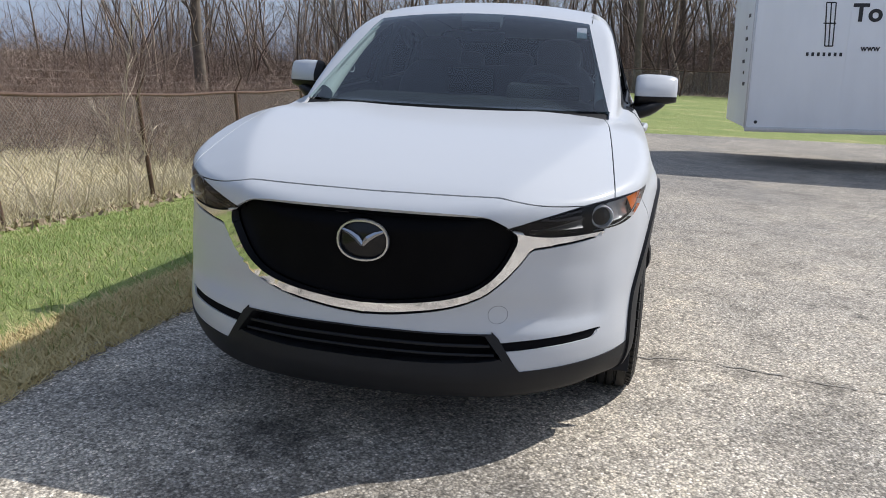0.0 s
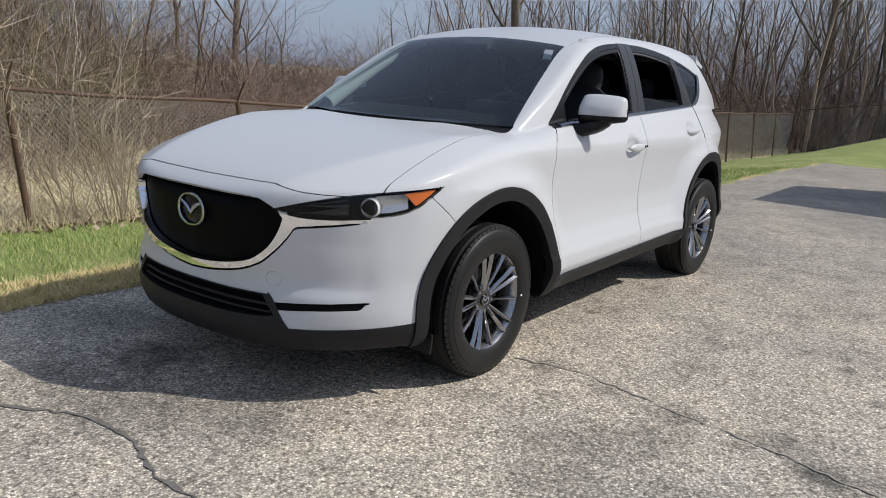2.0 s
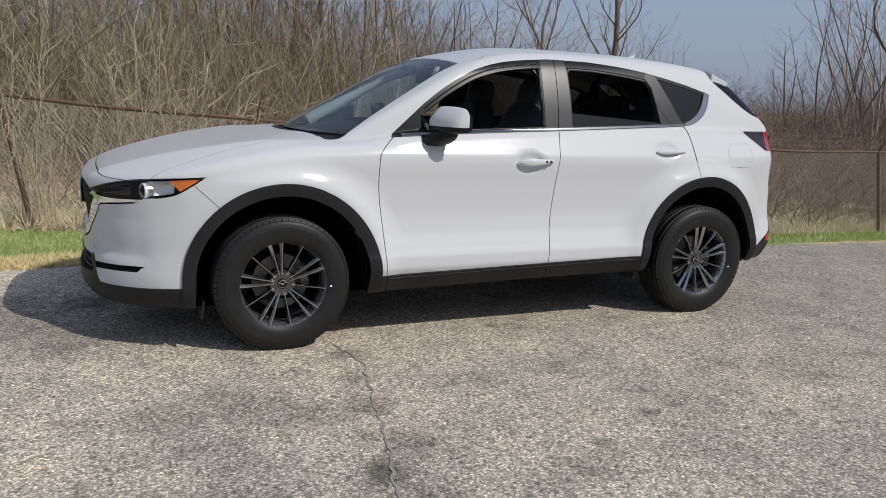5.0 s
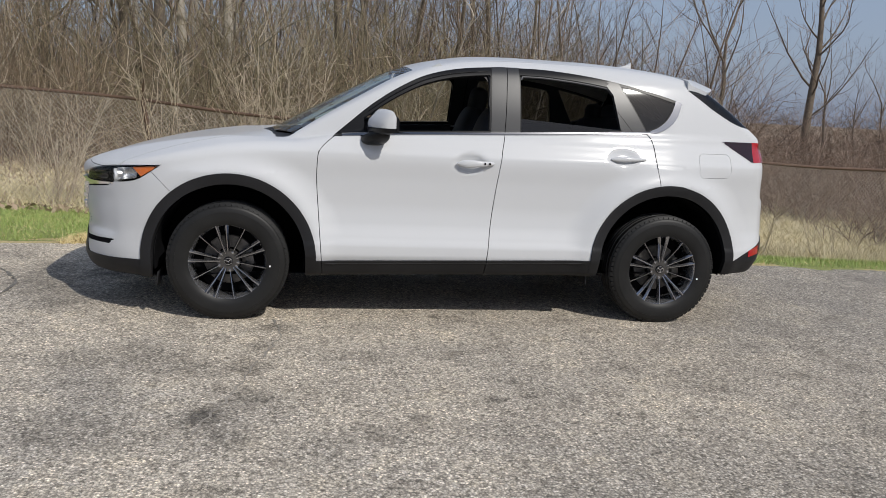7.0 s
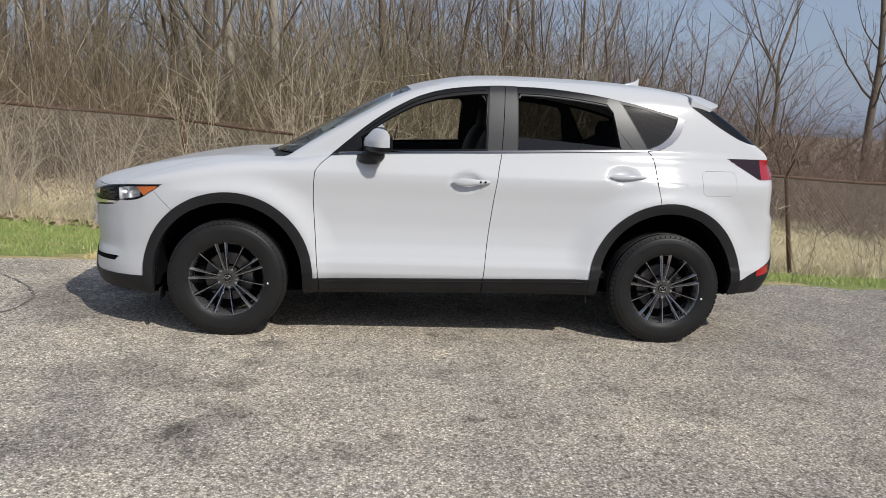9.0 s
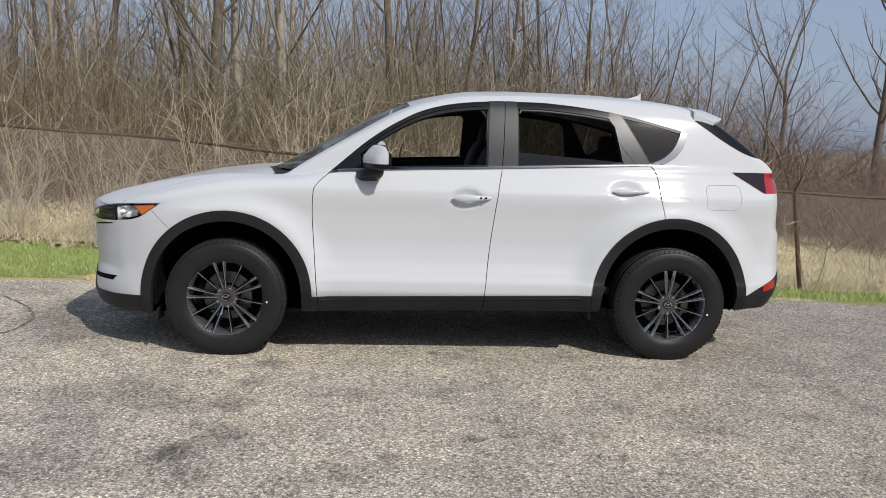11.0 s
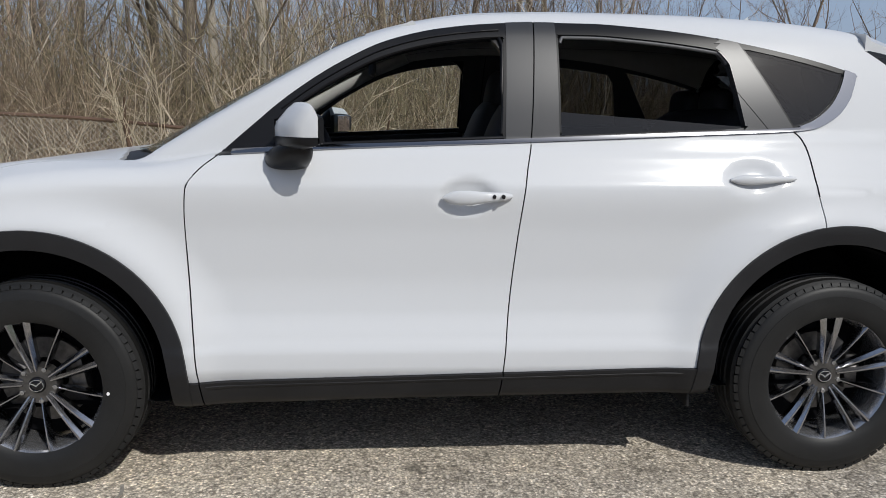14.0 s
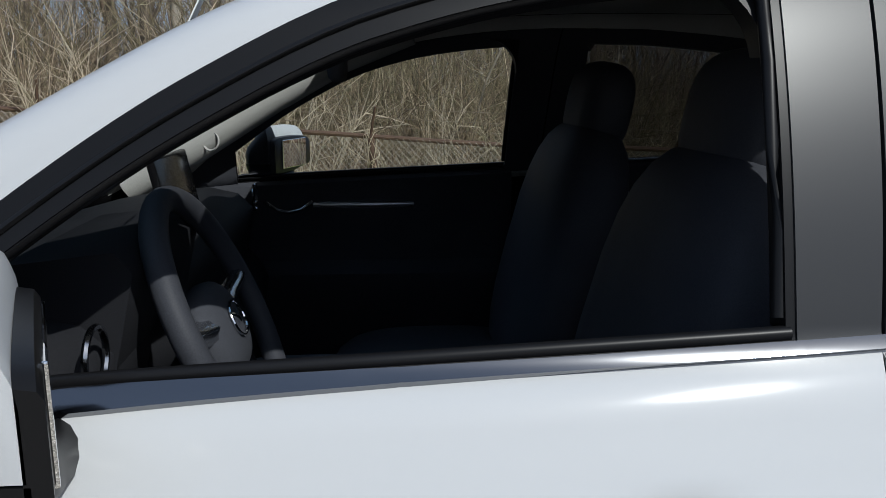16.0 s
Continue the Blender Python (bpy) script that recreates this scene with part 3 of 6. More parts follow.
def regions(c):
    """The panel to which each triangle belongs."""
    x, a, z = c.T
    out = np.full(len(c), "side", dtype="<U16")
    cab = (z > belt_x(x.clip(0.4, 2.54)) - 0.001) & (x > 0.45) & (a > 0.4) & (x < 2.9)

    def put(mask, name):
        out[mask] = name
    put((x > -9) & (z > 1.075) & (x > 0.0) & (x < 3.4), "upper")
    put((x > 3.36) & (z > 0.41), "tailgate")
    lower = z < 1.25
    put(lower & (a > 0.5) & (x > door_front_z(z)) & (x < door_mid_z(z)) & (z < 1.24), "front_door")
    put(lower & (a > 0.5) & (x > door_mid_z(z)) & (x < door_rear_z(z)) & (z < 1.24), "rear_door")
    front = (x < door_front_z(z)) & (x < 0.75) & (z < 1.16)
    put(front, "fender")
    put(front & (x < -0.2) & (z - 0.845 + 0.95 * (x + 0.415) < 0), "front_bumper")
    put(front & (x < -0.3) & (a < 0.66) & (z < lead_a(a)), "front_bumper")
    hood = (a < hood_side(x)) & (x < 0.6) & (z > lead_a(a)) & (z < 1.2)
    put(hood, "hood")
    put((x < 0.6) & (z > lead_a(a) - GAP) & (np.abs(a - hood_side(x)) < GAP) & (lamp(c) < 0) & (z > 0.84) & (x > -0.68), "gap")
    put((np.abs(z - lead_a(a)) * 1.3 < GAP) & (x < -0.5) & (a < hood_side(x)), "gap")
    for value in (lambda p: p[:, 0] - door_front_z(p[:, 2]), lambda p: p[:, 0] - door_mid_z(p[:, 2]), lambda p: p[:, 0] - door_rear_z(p[:, 2])):
        put((np.abs(value(c)) < GAP) & (a > 0.5) & (z < belt_x(x) - 0.004) & ((z < 1.045) | (x > 1)) & ((z < 0.99) | (x < 2.2)), "gap")
    put((np.abs(z - 0.845 + 0.95 * (x + 0.415)) < GAP) & (x < -0.3) & (a > 0.7) & (z < 0.890), "gap")
    screen = on_screen(c) & (a < 0.80)
    put(hood & (x > 0.14 + 0.32 * a ** 2), "cowl")
    base = screen_z(z) + 0.30 * a ** 2
    put((x > base - 0.06) & (x < base + 0.08) & (x < 0.6) & (z > 1.04) & (z < 1.108) & (a < 0.715), "cowl")
    put(cab & (z < belt_x(x)) & (x > 2.6), "side")
    put(screen & (z > 1.105), "upper")
    put(screen & (screen_pane(c) > 0), "windscreen")
    d = cab & (daylight(c) > 0) & ~(screen & (screen_pane(c) > 0))
    put(d, "trim")
    put(d & (x > 1.545 + 0.03 * (z - 1.16)) & (x < door_mid_z(z)), "front_pillar")
    put(d & (x > door_mid_z(z)) & (x < 1.728), "rear_pillar")
    put(d & (np.abs(x - door_mid_z(z)) < GAP), "gap")
    put(d & (x > 2.3) & (x < 2.548 - 0.60 * (z - 1.215)) & (rear_window(c) < 0) & (quarter_window(c) < 0), "rear_sail")
    put((out == "trim") & (x > door_mid_z(z)), "rear_trim")
    put((out == "trim") & (x < 0.775), "front_sail")
    put(((out == "trim") | (out == "rear_trim")) & (z < belt_x(x.clip(0.4, 2.5)) + 0.022), "belt_trim")
    put((out == "rear_trim") & (x > 2.5), "quarter_trim")
    put(d & (z < belt_x(x) + 0.013) & (x < 2.62) & (x > 0.645), "belt_strip")
    put(d & (quarter_chrome(c) > 0), "quarter_chrome")
    put(d & (front_window(c) > 0), "front_window")
    put(d & (rear_window(c) > 0), "rear_window")
    put((out == "rear_window") & (rear_strip(c) > 0), "rear_strip")
    put(d & (quarter_window(c) > 0), "quarter_window")
    put((out == "upper") & (np.abs(a - 0.575 + 0.02 * (x - 1.2)) < GAP) & (z > 1.5) & (x > 1.1), "gap")
    put((out == "upper") & (a < 0.575 - 0.02 * (x - 1.2)) & (x > 1.02) & (z > 1.5), "roof")
    put(is_tail(c) & (rear_pane(c) > 0) & (x > 2.85) & (z > 1.2), "rear_pane")
    put(is_tail(c) & (np.abs(fuel_door(c)) < GAP / 2.4) & (a > 0.5), "gap")
    put(is_tail(c) & (fuel_door(c) > GAP / 2.4) & (a > 0.5), "fuel_door")
    put(is_tail(c) & (tail_lamp(c) > 0), "tail_lamp")
    put((out == "tail_lamp") & (x < 3.33), "tail_smoke")
    put(is_tail(c) & (rear_lip(c) > 0), "rear_lip")
    put((a > 0.4) & (x > 0.4) & (x < 2.4) & (sill(c) > 0), "sill")
    put((out == "sill") & ((np.abs(x - door_mid_z(z)) < 1.3 * GAP) | (np.abs(x - door_front_z(z)) < GAP)), "gap")
    nose = x < -0.2
    put(nose & (slit(c) > 0), "slit")
    put(nose & (lip(c) > 0), "lip")
    put(nose & (intake(c) > 0), "intake")
    put(nose & (chrome(c) > 0) & (grille(c) < 0) & (a < 0.75) & (z < 0.81) & (x < -0.5), "chrome")
    put(nose & (chrome(c) < 0) & (chrome(c) > -0.009) & (z < chrome_low(a)) & (a < 0.72) & (x < -0.6), "gap")
    put(nose & (lamp(c) < 0) & (lamp(c) > -0.005) & (a > 0.5) & (a < 0.745) & (z < 0.80), "gap")
    put(nose & (grille(c) > 0) & (a < 0.52), "grille")
    put(nose & (lamp(c) > 0) & (a > 0.35), "lamp")
    put((out == "lamp") & (turn(c) > 58.5 - 60 * (z - 0.84)) & (turn(c) < 65.0) & (lamp(c) > 0.010), "side_marker")
    for n in (0, 1):
        put((a > 0.5) & (arch(c, n) < 0.50) & (z < 1.0), f"arch_{n}")
        put((a > 0.5) & (arch(c, n) < 0.44) & (z < 1.0), "open")
    put((z < floor_x(x) + 0.012) & (a < 0.84), "under")
    return out


R = regions(C)


def panel(names, side=0, offset=0.0, fold=0.014, rim_only=False):
    """A mesh of the named regions; side -1 or 1: one side, 0: both halves in one mesh."""
    pick = T[np.isin(R, names.split())]
    ids, inv = np.unique(pick, return_inverse=True)
    t = inv.reshape(-1, 3)
    off = offset(P[ids]) if callable(offset) else offset
    p, n = P[ids] + N[ids] * np.reshape(off, (-1, 1)), N[ids]
    if fold:
        e = np.concatenate([t[:, [0, 1]], t[:, [1, 2]], t[:, [2, 0]]])
        key = np.sort(e, 1)
        _, first, cnt = np.unique(key, axis=0, return_index=True, return_counts=True)
        rim = e[first[cnt == 1]]
        rim = rim[~((p[rim[:, 0], 1] < 1e-5) & (p[rim[:, 1], 1] < 1e-5))]
        v, vi = np.unique(rim, return_inverse=True)
        vi = vi.reshape(-1, 2) + len(p)
        out = np.zeros((len(v), 3))
        away = np.cross(p[rim[:, 1]] - p[rim[:, 0]], n[rim[:, 0]])
        for k in (0, 1):
            np.add.at(out, vi[:, k] - len(p), away)
        out /= np.maximum(np.linalg.norm(out, axis=1), 1e-9)[:, None]
        low = vi + len(v)
        p, n = np.concatenate([p, p[v], p[v] - n[v] * fold]), np.concatenate([n, out, out])
        t = np.concatenate([t, np.stack([vi[:, 1], vi[:, 0], low[:, 0]], 1), np.stack([vi[:, 1], low[:, 0], low[:, 1]], 1)])
    if rim_only:
        t = t[len(pick):]
    flip = np.array((1, -1, 1))
    if side < 0:
        p, n, t = p * flip, n * flip, t[:, ::-1]
    elif side == 0:
        p, n, t = np.concatenate([p, p * flip]), np.concatenate([n, n * flip]), np.concatenate([t, t[:, ::-1] + len(p)])
    me = bpy.data.meshes.new("panel")
    me.from_pydata(p.tolist(), [], t.tolist())
    for poly in me.polygons:
        poly.use_smooth = True
    me.normals_split_custom_set_from_vertices(n.tolist())
    return me


def skin_y(x, z):
    """Half the car's width at x and height z."""
    lo, hi = 0.3, 1.1
    for _ in range(40):
        mid = (lo + hi) / 2
        lo, hi = (mid, hi) if solid(np.array([x]), np.array([mid]), np.array([z]))[0] < 0 else (lo, mid)
    return lo


def skin_x(y, z):
    """The nose's face at y and height z."""
    lo, hi = -1.2, 0.0
    for _ in range(40):
        mid = (lo + hi) / 2
        lo, hi = (lo, mid) if solid(np.array([mid]), np.array([y]), np.array([z]))[0] < 0 else (mid, hi)
    return hi

# ---- the car ----
car = thing("car", "white compact crossover parked on worn asphalt, front window lowered", "car")
part("hood", panel("hood"), PAINT, car)
part("roof", panel("roof"), PAINT, car)
part("front_bumper", panel("front_bumper"), PAINT, car)
part("tailgate", panel("tailgate"), PAINT, car)
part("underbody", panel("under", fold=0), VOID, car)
part("windscreen", panel("windscreen", fold=0.004), WINDSCREEN, car, "clear laminated windscreen").visible_shadow = False
part("rear_screen", panel("rear_pane", fold=0.004), PRIVACY, car)
part("cowl", panel("cowl", offset=-0.012, fold=0.02), PLASTIC, car, "black plastic cowl below the windscreen")
part("grille", panel("grille", offset=-0.035, fold=0), MESH_BLACK, car, "gloss black radiator grille")
part("chrome_surround", panel("chrome", offset=lambda p: 0.001 + 0.020 * (4 * np.maximum(-grille(p), 0) * np.maximum(chrome(p), 0) / (np.maximum(-grille(p), 0) + np.maximum(chrome(p), 0) + 1e-5) ** 2).clip(0, 1) * np.where(p[:, 1] > 0.5, 0.3, 1.0) + np.where(p[:, 1] > 0.5, 0.25 * np.maximum(p[:, 2] - chrome_low(p[:, 1]), 0) * (p[:, 1] - 0.5).clip(0, 0.06) / 0.06, 0), fold=0.03), CHROME, car, "bright chrome grille surround")
part("lower_lip", panel("lip", offset=0.004, fold=0.03), PLASTIC, car, "black textured lower bumper")
part("rear_lip", panel("rear_lip", offset=0.004), PLASTIC, car)
part("panel_seam", panel("gap", offset=-0.005, fold=0), VOID, car)
part("inner_shell", panel("hood front_bumper tailgate side fender front_door rear_door gap fuel_door lip rear_lip sill lamp side_marker slit chrome tail_lamp tail_smoke arch_0 arch_1 cowl", offset=-0.03, fold=0), VOID, car)
part("roof_lining", panel("roof upper", offset=-0.028, fold=0), LINER, car, "grey cloth roof lining")
for s in (-1, 1):
    part("fender", panel("fender", s), PAINT, car)
    part("body_side", panel("side upper", s), PAINT, car)
    door = part("front_door", panel("front_door", s), PAINT, car)
    back = part("rear_door", panel("rear_door", s), PAINT, car)
    part("window_trim", panel("trim", s, fold=0.03), TRIM, car)
    part("belt_trim", panel("belt_trim", s, fold=0.02), TRIM, car)
    part("quarter_trim", panel("quarter_trim", s, fold=0.02), TRIM, car)
    part("window_sail", panel("front_sail", s, fold=0.010), TRIM, car, "black triangular mirror sail panel")
    part("window_trim", panel("rear_trim", s, fold=0.03), TRIM, car)
    part("pillar_lining", panel("trim belt_trim quarter_trim front_sail front_pillar rear_pillar rear_trim rear_sail", s, -0.03, 0), CABIN, car)
    part("pillar_cover", panel("front_pillar", s, 0.002, 0.03), SATIN, door, "satin black pillar cover")
    part("pillar_cover", panel("rear_pillar", s, 0.002, 0.03), SATIN, back, "satin black pillar cover")
    part("pillar_cover", panel("rear_sail", s, 0.002, 0.03), SATIN, back, "satin black pillar cover")
    part("belt_strip", panel("belt_strip", s, 0.008, 0.012), BELT_CHROME, car, "slim chrome belt moulding")
    part("window_corner", panel("quarter_chrome", s, 0.006, 0.012), CORNER_CHROME, car, "satin chrome window corner")
    part("quarter_window", panel("quarter_window", s, -0.003, 0.004), PRIVACY, car)
    if s > 0:
        part("window", panel("front_window", s, -0.006, 0.004), GLASS, door).visible_shadow = False
        part("window", panel("rear_window rear_strip", s, -0.006, 0.004), PRIVACY, back)
    else:
        part("window", panel("rear_strip", s, -0.012, 0.004), PRIVACY, back, "dark glass lowered into the door")
    if s < 0:
        part("fuel_flap", panel("fuel_door", s), PAINT, car)
    part("tail_lamp", panel("tail_lamp", s, 0.004), RED, car)
    part("tail_lamp_smoked", panel("tail_smoke", s, 0.004), DARK_RED, car)
    part("arch_cladding", panel("arch_0", s, 0.012, 0.05), PLASTIC, car, "black textured wheel arch cladding")
    part("arch_cladding", panel("arch_1", s, 0.012, 0.05), PLASTIC, car, "black textured wheel arch cladding")
    part("sill_cladding", panel("sill", s, 0.010, 0.03), PLASTIC, car, "black textured sill cladding")
    part("bumper_slit", panel("slit", s, -0.006, 0), VOID, car)
    light = part("headlight", panel("lamp side_marker", s, -0.045, 0), GLOSS, car, "clear projector headlight with dark housing")
    part("lens_cover", panel("lamp side_marker", s, 0.001, 0.012), LENS, light).visible_shadow = False
    part("side_marker", panel("side_marker", s, -0.012, 0), AMBER, light, "amber side marker")

# ---- mesh tools ----
def lathe(bm, profile, segments=48, m=Matrix(), closed=False):
    """Turns (radius, height) pairs about the z axis."""
    rings = []
    for r, z in profile:
        rings.append([bm.verts.new(m @ Vector((r * math.cos(a), r * math.sin(a), z))) for a in (2 * math.pi * i / segments for i in range(segments))])
    pairs = list(zip(rings, rings[1:])) + ([(rings[-1], rings[0])] if closed else [])
    for a, b in pairs:
        for i in range(segments):
            j = (i + 1) % segments
            bm.faces.new((a[i], a[j], b[j], b[i]))
    return bm


def block(bm, size, m=Matrix(), bevel=0.0, segments=2):
    """A box with rounded edges."""
    made = bmesh.ops.create_cube(bm, size=1, matrix=m @ Matrix.Diagonal((*size, 1)))
    if bevel:
        edges = list({e for v in made["verts"] for e in v.link_edges})
        bmesh.ops.bevel(bm, geom=edges, offset=bevel, segments=segments, affect="EDGES", profile=0.6)
    return bm


def tube(bm, pts, radii, sides=6, caps=True):
    """A tube along points, with a radius at each."""
    pts = [Vector(p) for p in pts]
    if isinstance(radii, (int, float)):
        radii = [radii] * len(pts)
    rings, ref = [], None
    for i, (p, r) in enumerate(zip(pts, radii)):
        d = (pts[min(i + 1, len(pts) - 1)] - pts[max(i - 1, 0)]).normalized()
        if ref is None or abs(ref.dot(d)) > 0.95:
            ref = Vector((0, 0, 1)) if abs(d.z) < 0.9 else Vector((1, 0, 0))
        u = d.cross(ref).normalized()
        v = d.cross(u)
        rings.append([bm.verts.new(p + r * (math.cos(a) * u + math.sin(a) * v)) for a in (2 * math.pi * k / sides for k in range(sides))])
    for a, b in zip(rings, rings[1:]):
        for k in range(sides):
            bm.faces.new((a[k], a[(k + 1) % sides], b[(k + 1) % sides], b[k]))
    if caps and sides > 2:
        bm.faces.new(rings[0][::-1])
        bm.faces.new(rings[-1])
    return bm


def loft(bm, rings, caps=True):
    """Joins rings of equal length."""
    vs = [[bm.verts.new(p) for p in ring] for ring in rings]
    for a, b in zip(vs, vs[1:]):
        for k in range(len(a)):
            bm.faces.new((a[k], a[(k + 1) % len(a)], b[(k + 1) % len(a)], b[k]))
    if caps:
        bm.faces.new(vs[0][::-1])
        bm.faces.new(vs[-1])
    return bm


def rounded(name, bm, material, parent, label="", m=None, angle=45):
    bmesh.ops.recalc_face_normals(bm, faces=bm.faces)
    ob = part(name, bm, material, parent, label, m)
    smooth(ob.data, angle)
    return ob


def egg(bm, centre, size, power=2.5, rings=14, segments=20, m=Matrix()):
    """A rounded cushion: a superellipsoid."""
    def sp(v):
        return math.copysign(abs(v) ** (2 / power), v)
    loops = []
    for i in range(1, rings):
        u = -math.pi / 2 + math.pi * i / rings
        loops.append([m @ (Vector(centre) + Vector((size[0] * sp(math.cos(u)) * sp(math.cos(w)), size[1] * sp(math.cos(u)) * sp(math.sin(w)), size[2] * sp(math.sin(u))))) for w in (2 * math.pi * k / segments for k in range(segments))])
    return loft(bm, loops)


# ---- wheels ----
def wheel(name):
    """A wheel that faces up its own z axis."""
    top = thing(name, "", "")
    bm = bmesh.new()
    half = [(0.222, 0.098), (0.232, 0.106), (0.252, 0.1115), (0.275, 0.1145), (0.300, 0.1135), (0.3005, 0.1120), (0.318, 0.1085), (0.330, 0.1035), (0.337, 0.094), (0.339, 0.080)]
    tread = [(0.339, 0.078), (0.351, 0.074), (0.351, 0.042), (0.341, 0.038), (0.341, 0.031), (0.352, 0.027), (0.352, 0.005), (0.342, 0.002)]
    lathe(bm, half + tread + [(r, -z) for r, z in (half + tread)[::-1]], 72)
    tyre = rounded("tyre", bm, RUBBER, top, "black rubber tyre with fresh tread")
    bm = bmesh.new()
    for i in range(66):
        for s in (-1, 1):
            a = 360 / 66 * (i + (0.5 if s > 0 else 0))
            block(bm, (0.014, 0.027, 0.022), pose(0, 0, 0, 0, 0, a) @ pose(0.3355, 0, s * 0.089, 0, s * 22, 4 * s))
    tagged(part("tread", bm, RUBBER, tyre), kind="stuff")
    bm = bmesh.new()
    lathe(bm, [(0.0, 0.006), (0.005, 0.006), (0.006, 0.002)], 10, pose(0.236, -0.058, 0.1065))
    part("balance_mark", bm, PAPER, tyre, "small white paint dot")
    bm = bmesh.new()
    lathe(bm, [(0.214, -0.09), (0.210, -0.02), (0.205, 0.05), (0.216, 0.082), (0.224, 0.096), (0.232, 0.1035), (0.236, 0.1025), (0.236, 0.094)], 72)
    rim = rounded("rim", bm, BARREL, top, "dark gunmetal alloy wheel rim")
    bm = bmesh.new()
    lathe(bm, [(0.2275, 0.1000), (0.2310, 0.1043), (0.2350, 0.1041)], 72)
    rounded("rim_edge", bm, BRIGHT_ALLOY, rim, "machined bright rim edge")

    def spoke(angle, skew, wide, proud):
        b = bmesh.new()
        rows = []
        for k in range(7):
            f = k / 6
            r = 0.046 + f * 0.176
            w = wide * (0.85 + 0.45 * f * f)
            zt = 0.060 + proud + 0.018 * math.sin(math.pi * f * 0.75) + 0.024 * f ** 2
            y = skew * (0.25 + 0.75 * f)
            rows.append([Vector((r, y - w, zt - 0.030)), Vector((r, y - w * 0.95, zt - 0.008)), Vector((r, y - w * 0.22, zt + 0.004)), Vector((r, y + w * 0.22, zt + 0.004)), Vector((r, y + w * 0.95, zt - 0.008)), Vector((r, y + w, zt - 0.030))])
        loft(b, rows)
        return rounded("spoke", b, ALLOY, rim, m=pose(0, 0, 0, 0, 0, angle), angle=30)
    for i in range(5):
        for sgn in (-1, 1):
            spoke(90 + 72 * i, sgn * 0.029, 0.0115, 0.0)
        spoke(126 + 72 * i, 0.0, 0.0085, -0.006)
    bm = bmesh.new()
    lathe(bm, [(0.0, 0.058), (0.062, 0.058), (0.066, 0.05), (0.068, 0.02)], 36)
    rounded("hub", bm, DISC, rim)
    bm = bmesh.new()
    lathe(bm, [(0.0, 0.068), (0.023, 0.067), (0.027, 0.063), (0.028, 0.055)], 28)
    rounded("centre_cap", bm, GLOSS, rim, "gloss black centre cap")
    bm = bmesh.new()
    emblem(bm, 0.019, pose(0, 0, 0.0685))
    part("cap_emblem", bm, CHROME, rim, "chrome winged emblem")
    for i in range(5):
        bm = bmesh.new()
        lathe(bm, [(0.0, 0.064), (0.008, 0.063), (0.0095, 0.058), (0.0095, 0.04)], 6, pose(0.057 * math.cos(radians(126 + 72 * i)), 0.057 * math.sin(radians(126 + 72 * i)), 0))
        part("lug_nut", bm, DARK_CHROME, rim)
    bm = bmesh.new()
    lathe(bm, [(0.075, -0.005), (0.145, -0.005), (0.148, -0.012), (0.148, -0.022)], 48)
    rounded("brake_disc", bm, DISC, top, "bare steel brake disc")
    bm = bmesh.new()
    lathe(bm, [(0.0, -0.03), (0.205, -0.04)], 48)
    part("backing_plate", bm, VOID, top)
    bm = bmesh.new()
    block(bm, (0.05, 0.13, 0.06), pose(0.12, 0.0, 0.0), 0.012)
    rounded("caliper", bm, DISC, top, "grey cast brake caliper")
    return top


def emblem(bm, r, m):
    """An oval ring with a winged V."""
    n = 40
    pts = [Vector((r * 1.18 * math.copysign(abs(math.cos(a)) ** 0.9, math.cos(a)), r * 0.98 * math.copysign(abs(math.sin(a)) ** 0.9, math.sin(a)), 0)) for a in (2 * math.pi * i / n for i in range(n + 1))]
    tube(bm, [m @ p for p in pts], r * 0.085, 6, False)
    for s in (-1, 1):
        wing = [Vector((0, -r * 0.22, 0)), Vector((s * r * 0.25, r * 0.12, 0)), Vector((s * r * 0.6, r * 0.36, 0)), Vector((s * r * 1.0, r * 0.52, 0))]
        tube(bm, [m @ p for p in wing], [r * 0.11, r * 0.16, r * 0.13, r * 0.07], 6)
    return bm


first = wheel("wheel")
first.parent = car
first.matrix_basis = pose(FRONT_AXLE, -0.797, AXLE_Z, 90, 0, 0) @ pose(0, 0, 0, 0, 0, 10)
for wx, s, spin in ((REAR_AXLE, -1, 2), (FRONT_AXLE, 1, 0), (REAR_AXLE, 1, 30)):
    w = copy_thing(first, pose(wx, s * 0.797, AXLE_Z, -s * 90, 0, 0) @ pose(0, 0, 0, 0, 0, spin))
    w.parent = car
# wheel wells, their shade painted in by the near-black material
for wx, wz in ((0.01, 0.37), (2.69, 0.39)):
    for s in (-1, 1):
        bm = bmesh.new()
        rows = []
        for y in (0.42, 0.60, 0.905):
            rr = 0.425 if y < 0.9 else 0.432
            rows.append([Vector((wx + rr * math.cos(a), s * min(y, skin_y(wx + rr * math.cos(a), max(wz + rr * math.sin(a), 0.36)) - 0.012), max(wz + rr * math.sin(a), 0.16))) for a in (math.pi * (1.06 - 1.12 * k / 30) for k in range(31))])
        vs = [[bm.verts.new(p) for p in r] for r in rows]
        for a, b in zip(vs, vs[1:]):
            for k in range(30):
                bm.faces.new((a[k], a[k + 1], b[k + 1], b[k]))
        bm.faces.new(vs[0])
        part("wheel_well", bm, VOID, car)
for s in (-1, 1):
    for x, z in ((-0.40, 0.235), (2.20, 0.285)):
        bm = bmesh.new()
        block(bm, (0.010, 0.15, 0.085), pose(x, s * 0.80, z, 0, 8 if x < 0 else -4), 0.003)
        part("air_deflector", bm, PLASTIC, car)

# ---- outside fittings ----
def at_curve(f, v):
    return float(f(np.array([v]))[0])


